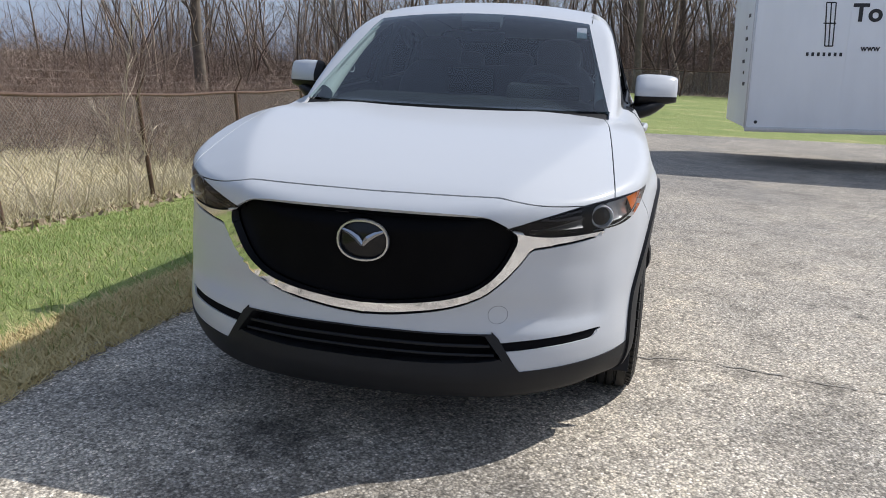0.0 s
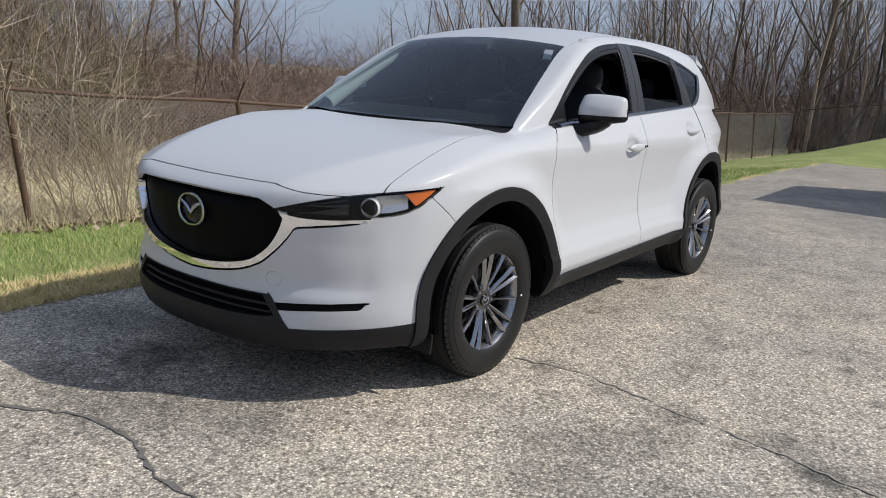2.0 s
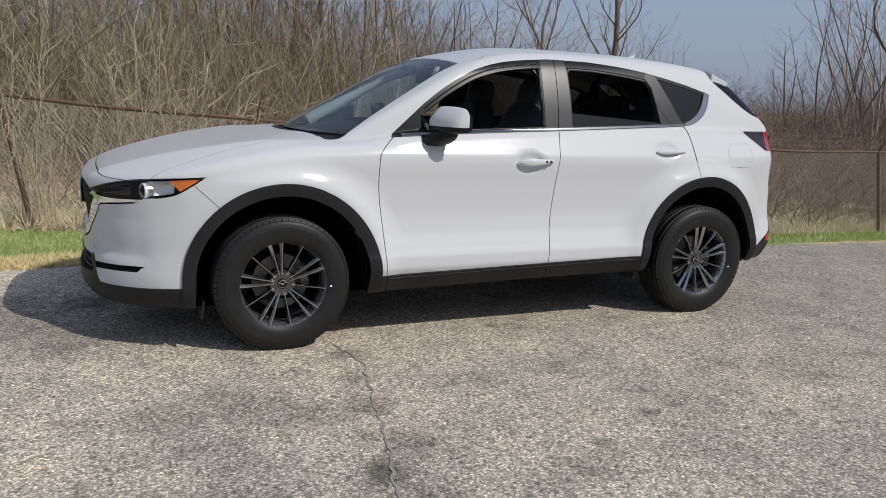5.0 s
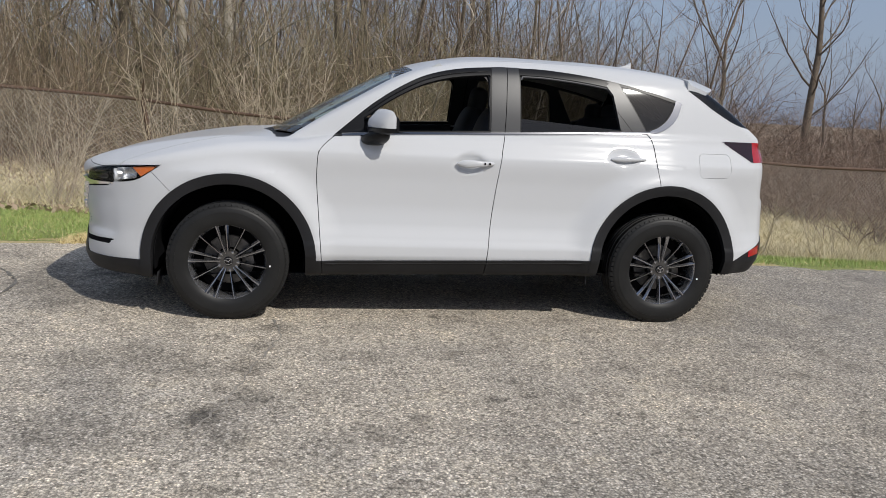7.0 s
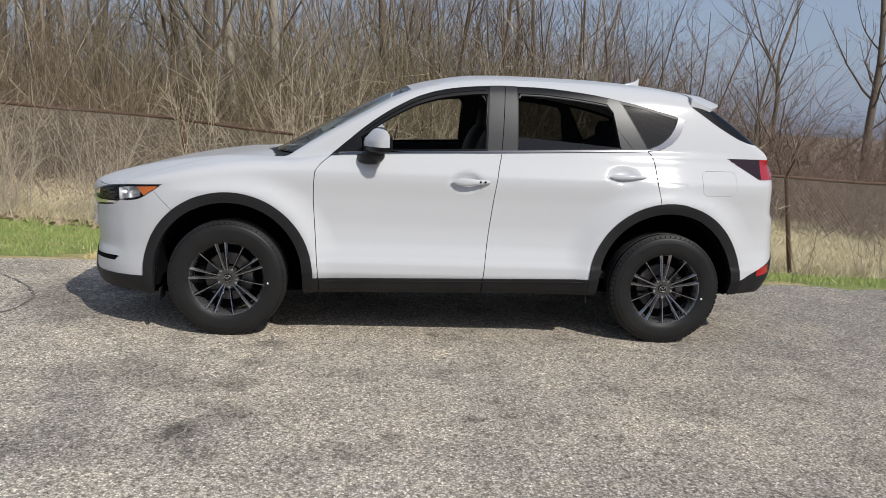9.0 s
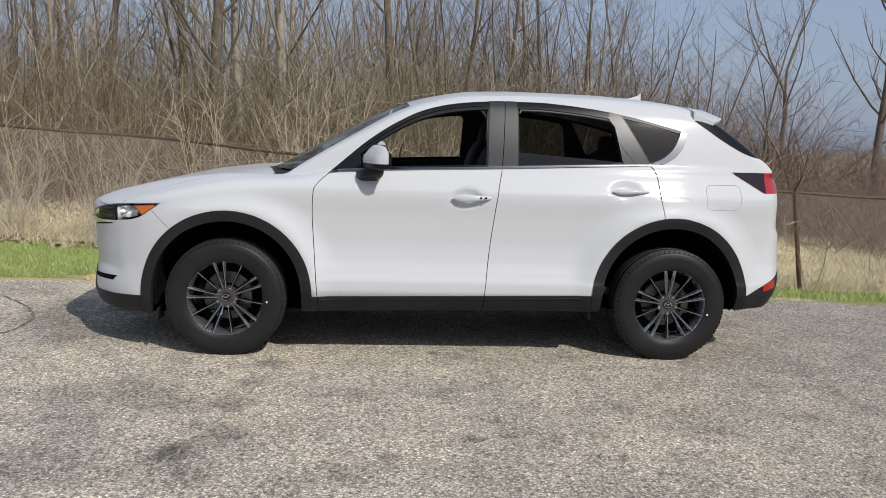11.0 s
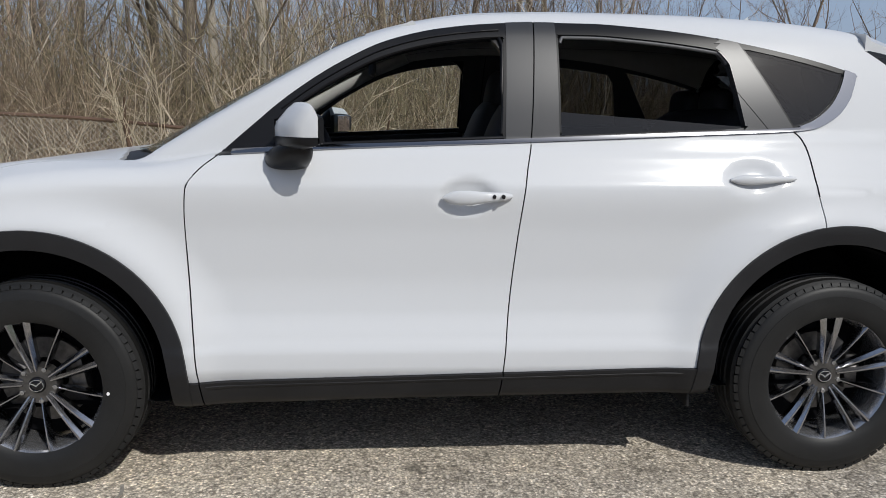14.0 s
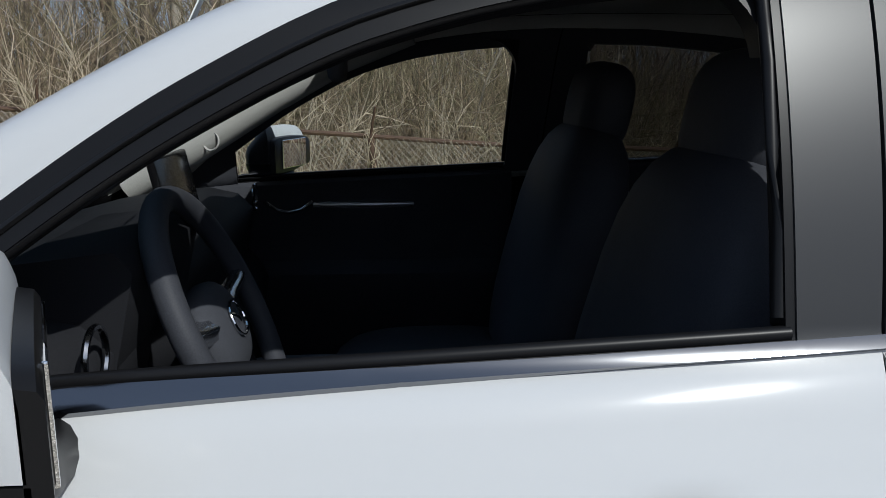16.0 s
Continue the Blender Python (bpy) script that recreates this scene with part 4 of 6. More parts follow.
REFLECTOR = shader("silvered_reflector", (0.50, 0.51, 0.53), 0.22, 0.75)
SMOKE = shader("smoked_projector_bowl", (0.09, 0.095, 0.105), 0.22, 0.8)
FINS = varied("grey_lamp_fins", (0.035, 0.035, 0.038), (0.06, 0.06, 0.064), 40, 0.4, 0, 300, metal=0.4)
BRIGHT_RING = shader("frosted_clear_ring", (0.66, 0.67, 0.69), 0.18, 0.2)
for s in (-1, 1):
    # door mirror: painted cap above, black foot below, silvered glass behind
    mir = part("door_mirror", egg(bmesh.new(), (0, 0, 0), (0.02, 0.05, 0.02), 2.2, 8, 12), PLASTIC, car, "white door mirror on a black foot", pose(0.86, s * 0.86, 1.12))

    def shell(outline, spans, mx, mz):
        """Sections across the car, from the inner to the outer end."""
        rows = [[Vector((mx + (px - mx) * w + sh + 0.40 * (y - 1.012) * max(0.0, (px - 0.80) / 0.136) ** 1.6, s * y, mz + (pz - mz) * h)) for px, pz in outline] for y, w, h, sh in spans]
        return loft(bmesh.new(), rows)
    cap = [(0.803, 1.168), (0.801, 1.192), (0.808, 1.214), (0.828, 1.234), (0.850, 1.254), (0.882, 1.272), (0.900, 1.274), (0.912, 1.265), (0.930, 1.244), (0.936, 1.225), (0.936, 1.168)]
    base = [(0.797, 1.166), (0.938, 1.166), (0.938, 1.144), (0.930, 1.128), (0.89, 1.120), (0.84, 1.122), (0.805, 1.136)]
    spans = [(0.824, 0.95, 0.78, 0.0), (0.830, 1.04, 0.90, 0.0), (0.846, 1.08, 0.97, 0.0), (0.88, 1.06, 1.0, 0.0), (0.94, 0.90, 1.0, 0.0), (0.985, 0.70, 0.97, 0.0), (1.012, 0.54, 0.93, 0.0), (1.024, 0.42, 0.88, 0.0), (1.031, 0.30, 0.80, 0.0)]
    low = [(y, w, 1.0 - 4.5 * max(0.0, y - 0.93), o) for y, w, h, o in spans]
    rounded("mirror_cap", shell(cap, spans, 0.936, 1.168), PAINT, mir, "white painted mirror cap", mir.matrix_basis.inverted(), 55)
    if s > 0:
        rounded("mirror_neck", shell(cap, [(0.814, 0.99, 0.84, 0.0), (0.822, 1.06, 0.93, 0.0), (0.840, 1.10, 0.99, 0.0), (0.858, 1.095, 1.015, 0.0)], 0.936, 1.168), TRIM, mir, m=mir.matrix_basis.inverted(), angle=55)
    rounded("mirror_base", shell(base, low, 0.938, 1.166), TRIM, mir, "black plastic mirror base", mir.matrix_basis.inverted(), 60)
    rows = []
    for y, cx, cz, hx, hz in ((0.790, 0.826, 1.090, 0.076, 0.032), (0.835, 0.826, 1.090, 0.074, 0.034), (0.870, 0.832, 1.096, 0.070, 0.036), (0.905, 0.846, 1.108, 0.066, 0.036), (0.935, 0.862, 1.120, 0.056, 0.030), (0.960, 0.872, 1.130, 0.040, 0.020), (0.975, 0.876, 1.134, 0.018, 0.010)):
        rows.append([Vector((cx + hx * math.copysign(abs(math.cos(a)) ** 0.75, math.cos(a)), s * y, cz + hz * math.copysign(abs(math.sin(a)) ** 0.75, math.sin(a)))) for a in (2 * math.pi * k / 20 for k in range(20))])
    rounded("mirror_foot", loft(bmesh.new(), rows), TRIM, mir, m=mir.matrix_basis.inverted(), angle=70)
    bm = bmesh.new()
    block(bm, (0.004, 0.150, 0.084), pose(0.9197, s * 0.93, 1.190, 0, 0, -s * 21.8), 0.0015)
    part("mirror_glass", bm, MIRROR, mir, "silvered mirror glass", mir.matrix_basis.inverted())
    rows = []
    for y, w, h, o in spans:
        x, top, low = 0.934 + 0.40 * (y - 1.012), 1.168 + 0.074 * h, 1.166 - 0.032 * (1.0 - 4.5 * max(0.0, y - 0.93))
        rows.append([Vector((x + dx, s * y, z)) for dx, z in ((0, low), (0.013, low + 0.002), (0.017, low + 0.008), (0.017, top - 0.008), (0.013, top - 0.002), (0, top))])
    rounded("mirror_bezel", loft(bmesh.new(), rows), TRIM, mir, m=mir.matrix_basis.inverted(), angle=35)
    # door handles
    handle_f = curve((0, 0.005), (0.06, 0.015), (0.2, 0.0235), (0.35, 0.024), (0.55, 0.019), (0.75, 0.0155), (0.93, 0.0135), (1, 0.007))
    for x, z in ((1.444, 0.978), (2.415, 1.041)):
        bm = bmesh.new()
        rows = []
        for k in range(11):
            f = k / 10
            px = x - 0.116 + 0.228 * f
            y = skin_y(px if f > 0.75 else x + 0.09, z) + (0.004 if x < 2 else 0.0) + (0.024 if x < 2 else 0.016) * math.sin(math.pi * min(1, max(0.02, f * 1.06))) ** 0.55
            hgt = float(handle_f(np.array([f]))[0]) * (1 if x < 2 else 0.75)
            rows.append([Vector((px, s * (y + 0.011 * math.cos(a)), z + 0.006 * (f - 0.5) + hgt * math.sin(a))) for a in (2 * math.pi * q / 12 for q in range(12))])
        handle = rounded("door_handle", loft(bm, rows), PAINT, car, "white painted door handle")
        if s < 0 and x < 2:
            for dx, r in ((0.050, 0.0062), (0.080, 0.0062)):
                bm = bmesh.new()
                lathe(bm, [(0, 0.004), (r, 0.003), (r * 1.15, -0.004)], 14, pose(x + dx, s * (skin_y(x + 0.09, z) + 0.034), z + 0.004, 90 if s < 0 else -90))
                part("key_button", bm, GLOSS, handle, "small dark lock button")
    # headlight innards
    for y, z, r in ((0.728, 0.819, 0.0275),):
        fx = skin_x(y, z)
        at = look((fx + 0.040, s * y, z), (fx + 1.3, s * (y - 0.42), z + 0.02))
        bm = bmesh.new()
        lathe(bm, [(r * 1.38, -0.012), (r * 1.40, 0.012), (r * 1.30, 0.017), (r * 1.16, 0.013), (r * 1.10, 0.002), (r * 1.10, -0.012)], 36, at)
        rounded("lamp_ring", bm, BRIGHT_RING, car, "bright headlight ring")
        bm = bmesh.new()
        lathe(bm, [(r * math.cos(t), r * 0.55 * math.sin(t)) for t in (radians(2 + 11 * k) for k in range(8))], 30, at)
        rounded("projector_lens", bm, LENS, car)
        bm = bmesh.new()
        lathe(bm, [(0, -0.03), (r * 0.8, -0.02), (r * 1.10, 0.0)], 30, at)
        rounded("projector_bowl", bm, SMOKE, car)
        bm = bmesh.new()
        lathe(bm, [(r * 1.36, -0.034), (r * 1.39, -0.02), (r * 1.39, 0.004)], 36, at)
        rounded("lamp_barrel", bm, SILVER, car, "silver headlight barrel")
    def lamp_strip(name, th0, th1, low, high, deep, material, label):
        """A dished strip behind the lamp's cover, between two bearings."""
        bm = bmesh.new()
        vs = []
        for k in range(12):
            th = th0 + (th1 - th0) * k / 11
            z0, z1 = at_curve(lamp_low, th) + low, at_curve(lamp_top, th) - high
            col = []
            for q in range(5):
                z = z0 + (z1 - z0) * q / 4
                lo, hi = 0.3, 1.4
                for _ in range(30):
                    mid = (lo + hi) / 2
                    inside = solid(np.array([-mid * math.cos(radians(th))]), np.array([mid * math.sin(radians(th))]), np.array([z]))[0] < 0
                    lo, hi = (mid, hi) if inside else (lo, mid)
                rr = lo - deep - 0.010 * (1 - (q / 2 - 1) ** 2)
                col.append(bm.verts.new((-rr * math.cos(radians(th)), s * rr * math.sin(radians(th)), z)))
            vs.append(col)
        for a, b in zip(vs, vs[1:]):
            for k in range(4):
                bm.faces.new((a[k], a[k + 1], b[k + 1], b[k]))
        rounded(name, bm, material, car, label)
    lamp_strip("lamp_reflector", 49.5, 57.5, 0.014, 0.014, 0.014, REFLECTOR, "silvered headlight reflector")
    lamp_strip("lamp_fin", 32, 43.5, 0.012, 0.046, 0.018, FINS, "grey headlight inner panel")
    lamp_strip("lamp_fin", 34, 43.5, 0.040, 0.016, 0.022, FINS, "grey headlight inner panel")
    # wiper arm
    bm = bmesh.new()
    pts = []
    for k in range(9):
        y = (-0.60 + 0.56 * k / 8) if s < 0 else (0.02 + 0.56 * k / 8)
        x = 0.185 + 0.31 * y ** 2
        pts.append((x, y, 1.089 - 0.17 * max(abs(y) - 0.40, 0) ** 1.25))
    tube(bm, pts, 0.006, 6)
    part("wiper", bm, PLASTIC, car)

for s in (-1, 1):
    bm = bmesh.new()
    rows = []
    for k in range(6):
        x = 3.33 + 0.11 * k / 5
        rows.append([Vector((x, s * (skin_y(x, z) + 0.009), z)) for z in (0.43 + 0.02 * k / 5, 0.47 + 0.035 * k / 5)])
    vs = [[bm.verts.new(p) for p in r] for r in rows]
    for a, b in zip(vs, vs[1:]):
        bm.faces.new((a[0], a[1], b[1], b[0]))
    part("rear_reflector", bm, RED, car, "small red bumper reflector")

# emblem on the grille
nx = skin_x(0.0, 0.735)
bm = bmesh.new()
emblem(bm, 0.070, pose(nx + 0.026, 0, 0.735, 90, 0, -90))
bmesh.ops.scale(bm, vec=(1, 1, 0.93), verts=bm.verts, space=Matrix.Translation((0, 0, -0.735)))
part("emblem", bm, DARK_CHROME, car, "chrome winged oval emblem")
bm = bmesh.new()
lathe(bm, [(0.0, 0.0), (0.070, 0.0), (0.076, -0.004), (0.080, -0.03)], 40, pose(nx + 0.030, 0, 0.735, 90, 0, -90) @ Matrix.Diagonal((1.12, 0.93, 1, 1)))
rounded("emblem_plate", bm, GLOSS, car)
# lower intake and its bars
part("lower_intake", panel("intake", offset=-0.06, fold=0), VOID, car, "dark lower air intake")
part("intake_rim", panel("intake", offset=-0.002, fold=0.07, rim_only=True), PLASTIC, car)
for z, r, half in ((0.408, 0.006, 0.415), (0.378, 0.005, 0.43)):
    bm = bmesh.new()
    tube(bm, [(skin_x(abs(y), z) + 0.016, y, z) for y in (-half + 2 * half * q / 18 for q in range(19))], r, 8)
    rounded("intake_bar", bm, PLASTIC, car)
# towing cover
bm = bmesh.new()
ty, tz = -0.435, 0.515
ring = [(skin_x(abs(ty + 0.030 * math.cos(a)), tz + 0.030 * math.sin(a)) - 0.0005, ty + 0.030 * math.cos(a), tz + 0.030 * math.sin(a)) for a in (2 * math.pi * q / 28 for q in range(29))]
tube(bm, ring, 0.0004, 4, False)
part("tow_cover_seam", bm, VOID, car)
# antenna fin and spoiler
bm = bmesh.new()
rz = float(roof_x(np.array([2.62]))[0])
loft(bm, [[Vector((2.50 + 0.22 * (1 - f) * u + 0.16 * f + 0.06 * f * u, w * 0.028 * (1 - 0.75 * f), rz - 0.006 + 0.058 * f ** 0.8 * (0.25 + 0.75 * u))) for u, w in ((0, 0), (0.35, 1), (0.8, 0.9), (1, 0), (0.8, -0.9), (0.35, -1))] for f in (0, 0.25, 0.5, 0.75, 1)])
rounded("antenna_fin", bm, PAINT, car, "white shark fin antenna")
bm = bmesh.new()
rows = []
for q in range(21):
    y = -0.665 + 1.33 * q / 20
    e = abs(y / 0.665)
    back = 3.20 - 0.16 * e ** 2 - 0.05 * e ** 6
    x0 = 2.90 - 0.05 * e
    z0 = float(roof_x(np.array([x0]))[0]) - 0.14 * y * y
    rows.append([Vector((x0, y, z0 + 0.002)), Vector((back - 0.12, y, z0 - 0.020)), Vector((back, y, z0 - 0.062)), Vector((back - 0.012, y, z0 - 0.082)), Vector((back - 0.14, y, z0 - 0.075)), Vector((x0, y, z0 - 0.04))])
rounded("roof_spoiler", loft(bm, rows), PAINT, car, "white roof spoiler over the tailgate", angle=50)
# windscreen sticker and camera housing
sx = float(screen_z(np.array([1.462]))[0]) + 0.30 * 0.52 ** 2
bm = bmesh.new()
block(bm, (0.0015, 0.058, 0.05), look((sx + 0.012, -0.535, 1.463), (sx + 1.0, -0.40, 0.95)) @ pose(0, 0, 0, 0, 90, 0))
part("windscreen_sticker", bm, PAPER, car, "small white paper sticker")
bm = bmesh.new()
block(bm, (0.14, 0.22, 0.05), pose(1.05, 0, 1.515, 0, -24), 0.02)
rounded("camera_housing", bm, CABIN, car)
bm = bmesh.new()
block(bm, (0.03, 0.24, 0.065), pose(1.09, 0, 1.43), 0.02, 3)
rounded("rear_view_mirror", bm, CABIN, car, "black rear-view mirror")

# ---- cabin ----
bm = bmesh.new()
dash = ((0.40, 1.075), (0.52, 1.108), (0.64, 1.130), (0.74, 1.136), (0.81, 1.120), (0.845, 1.085), (0.84, 1.03), (0.83, 0.98), (0.86, 0.945), (0.88, 0.90), (0.86, 0.80), (0.80, 0.72), (0.60, 0.66), (0.40, 0.70))
loft(bm, [[Vector((0.40 + (x - 0.40) * w, y, 0.66 + (z - 0.66) * h)) for x, z in dash] for y, w, h in ((-0.73, 0.62, 0.78), (-0.70, 0.80, 0.88), (-0.64, 0.93, 0.96), (-0.55, 1, 1), (-0.2, 1, 1), (0.2, 1, 1), (0.55, 1, 1), (0.64, 0.93, 0.96), (0.70, 0.80, 0.88), (0.73, 0.62, 0.78))])
rounded("dashboard", bm, DASH, car, "black soft dashboard", angle=75)
bm = bmesh.new()
loft(bm, [[Vector((x, y, z)) for x, z in ((0.66, 1.08), (0.72, 1.19), (0.85, 1.205), (0.87, 1.18), (0.84, 1.05))] for y in (-0.56, -0.52, -0.40, -0.24, -0.20)])
rounded("gauge_hood", bm, DASH, car, angle=75)
bm = bmesh.new()
block(bm, (0.015, 0.24, 0.13), pose(0.79, 0.0, 1.205, 0, -12), 0.006)
rounded("centre_screen", bm, GLOSS, car, "black infotainment screen")
for s in (-1, 1):
    ring = [(0.842, s * 0.62 + 0.034 * math.cos(a), 1.10 + 0.034 * math.sin(a)) for a in (2 * math.pi * q / 28 for q in range(29))]
    rounded("air_vent", tube(bmesh.new(), ring, 0.004, 6, False), DARK_CHROME, car, "round air vent with silver ring")
# steering wheel
steer = rounded("steering_wheel", tube(bmesh.new(), [(0, 0.184 * math.cos(a), 0.184 * math.sin(a)) for a in (2 * math.pi * q / 40 for q in range(41))], 0.0185, 12, False), LEATHER, car, "black leather steering wheel", pose(0.935, -0.37, 1.070, 0, -24, 0), 60)
bm = bmesh.new()
egg(bm, (-0.02, 0, -0.015), (0.035, 0.085, 0.07), 2.6)
rounded("airbag_cover", bm, CABIN, steer)
for y0, z0, y1, z1 in ((0.06, 0.0, 0.175, 0.02), (-0.06, 0.0, -0.175, 0.02), (0.02, -0.06, 0.035, -0.175)):
    bm = bmesh.new()
    tube(bm, [(-0.015, y0, z0), (-0.012, (y0 + y1) / 2, (z0 + z1) / 2), (0, y1, z1)], [0.022, 0.016, 0.014], 8)
    rounded("spoke", bm, DARK_CHROME if y0 else CABIN, steer)
bm = bmesh.new()
emblem(bm, 0.026, pose(0.017, 0, -0.01, 90, 0, 90))
part("wheel_emblem", bm, CHROME, steer, "small chrome emblem")
tube_bm = tube(bmesh.new(), [(0.70, -0.37, 0.96), (0.92, -0.37, 1.060)], 0.045, 14)
rounded("steering_column", tube_bm, DASH, car)


def seat(x, y):
    """A front seat: cushion, back and head restraint."""
    bm = bmesh.new()
    egg(bm, (x - 0.25, y, 0.66), (0.27, 0.25, 0.11), 3.2)
    rounded("seat_cushion", bm, LEATHER, car, "black leatherette seat")
    bm = bmesh.new()
    egg(bm, (0, 0, 0), (0.10, 0.25, 0.34), 3.0, m=pose(x + 0.03, y, 0.98, 0, 14, 0))
    rounded("seat_back", bm, LEATHER, car)
    bm = bmesh.new()
    egg(bm, (0, 0, 0), (0.062, 0.135, 0.105), 3.0, m=pose(x + 0.125, y, 1.345, 0, 10, 0))
    rounded("head_restraint", bm, LEATHER, car)
    for dy in (-0.06, 0.06):
        part("head_post", tube(bmesh.new(), [(x + 0.10, y + dy, 1.2), (x + 0.125, y + dy, 1.32)], 0.006, 8), CHROME, car)


seat(1.56, -0.37)
seat(1.56, 0.37)
bm = bmesh.new()
egg(bm, (2.20, 0, 0.66), (0.27, 0.66, 0.11), 4.0)
rounded("rear_bench", bm, LEATHER, car, "black leatherette rear bench")
bm = bmesh.new()
egg(bm, (0, 0, 0), (0.09, 0.64, 0.32), 4.0, m=pose(2.50, 0, 0.97, 0, 18, 0))
rounded("rear_backrest", bm, LEATHER, car)
for y in (-0.36, 0.0, 0.36):
    bm = bmesh.new()
    egg(bm, (2.60, y, 1.30), (0.05, 0.12, 0.075), 3.0)
    rounded("head_restraint", bm, LEATHER, car)
bm = bmesh.new()
block(bm, (2.6, 1.5, 0.05), pose(1.75, 0, 0.40), 0.01)
part("cabin_floor", bm, CARPET, car)
bm = bmesh.new()
block(bm, (0.95, 0.24, 0.30), pose(1.35, 0, 0.70), 0.05)
rounded("centre_console", bm, CABIN, car)
for s in (-1, 1):
    for x0, x1 in ((0.58, 1.55), (1.62, 2.52)):
        bm = bmesh.new()
        rows = []
        for k in range(9):
            x = x0 + (x1 - x0) * k / 8
            zt = float(belt_x(np.array([x]))[0]) + 0.008
            foot = 0.45 if x < 2.16 else min(0.80, 0.42 + math.sqrt(max(0.0, 0.30 - (x - 2.69) ** 2)))
            rows.append([Vector((x, s * y, z)) for y, z in ((0.765, zt), (0.735, zt - 0.008), (0.725, zt - 0.05), (0.735, zt - 0.13), (0.735, 0.90), (0.685, 0.87), (0.69, 0.82), (0.74, max(0.74, foot)), (0.77, foot), (0.80, foot))])
        trim = rounded("door_trim", loft(bm, rows), CABIN, car, "black door lining with silver strip", angle=50)
        bm = bmesh.new()
        tube(bm, [(x0 + (x1 - x0) * f, s * 0.728, 1.062 + 0.03 * (x0 > 1.6)) for f in (0.42, 0.5, 0.6, 0.71)], [0.008, 0.011, 0.011, 0.006], 8)
        rounded("trim_strip", bm, SILVER, trim, "satin silver trim strip")
        bm = bmesh.new()
        tube(bm, [(x0 + (x1 - x0) * f, s * 0.722, 1.075 - 0.035 * math.sin(math.pi * (f - 0.28) / 0.14) ** 0.8 + 0.03 * (x0 > 1.6)) for f in (0.281, 0.315, 0.35, 0.385, 0.419)], 0.007, 8)
        rounded("inner_handle", bm, CHROME, trim, "chrome inner door handle")
    rounded("pillar_trim", tube(bmesh.new(), [(0.50, s * 0.685, 1.12), (0.70, s * 0.672, 1.235), (0.90, s * 0.645, 1.355), (1.08, s * 0.612, 1.455), (1.25, s * 0.58, 1.53)], [0.045, 0.042, 0.036, 0.034, 0.04], 10), LINER, car, "light grey windscreen pillar trim")
    bm = bmesh.new()
    lathe(bm, [(0.020, 0.0), (0.024, 0.003), (0.026, 0.0)], 24, pose(0.735, s * 0.628, 1.245, 0, 0, 0) @ look((0, 0, 0), (0.5, s * 1.0, -0.25)))
    rounded("airbag_badge", bm, LINER, car, "grey airbag badge")

for s in (-1, 1):
    zs = [1.040 + 0.060 * k / 6 for k in range(7)]
    path = [(at_curve(door_front_z, z), s * (skin_y(at_curve(door_front_z, z), z) + 0.0002), z) for z in zs]
    part("door_seam", tube(bmesh.new(), path, 0.0021, 6), VOID, car)
    zs = [0.985 + 0.215 * k / 20 for k in range(21)]
    path = [(at_curve(door_rear_z, z), s * (skin_y(at_curve(door_rear_z, z), z) + 0.0008), z) for z in zs]
    part("door_seam", tube(bmesh.new(), path, 0.0023, 6), VOID, car)
    # stepped edge along the sill
    xs = [0.56 + 1.66 * k / 20 for k in range(21)]
    rows = []
    for x in xs:
        zt = 0.372 + 0.022 * (x - 0.45)
        y = skin_y(x, zt - 0.03) + 0.011
        rows.append([Vector((x, s * (y + dy), zt + dz)) for dy, dz in ((-0.02, -0.012), (0.004, -0.014), (0.007, -0.018), (0.005, -0.024), (-0.004, -0.030), (-0.02, -0.030))])
    rounded("sill_edge", loft(bmesh.new(), rows), PLASTIC, car, angle=50)
# rubber seals round the front windows
for s in (-1, 1):
    xs = [0.80 + 0.73 * k / 24 for k in range(25)]
    top = [(x, at_curve(arc_x, x) - 0.048) for x in xs]
    rise = [(1.533 + 0.03 * (z - 1.16), z) for z in (1.48, 1.42, 1.34, 1.26, 1.18)]
    path = top + rise
    rounded("window_seal", tube(bmesh.new(), [(x, s * (skin_y(x, z) - 0.010), z) for x, z in path], 0.008, 8), TRIM, car, "black rubber window seal", angle=60)
    rounded("window_seal", tube(bmesh.new(), [(x, s * (skin_y(x, z + 0.022) + 0.001), z + 0.022) for x, z in top], 0.004, 6), TRIM, car, angle=60)
    rounded("belt_seal", tube(bmesh.new(), [(x, s * (skin_y(x, at_curve(belt_x, x) + 0.019) - 0.004), at_curve(belt_x, x) + 0.019) for x in [0.76 + 0.78 * k / 20 for k in range(21)]], 0.008, 8), TRIM, car, "black rubber belt seal", angle=60)

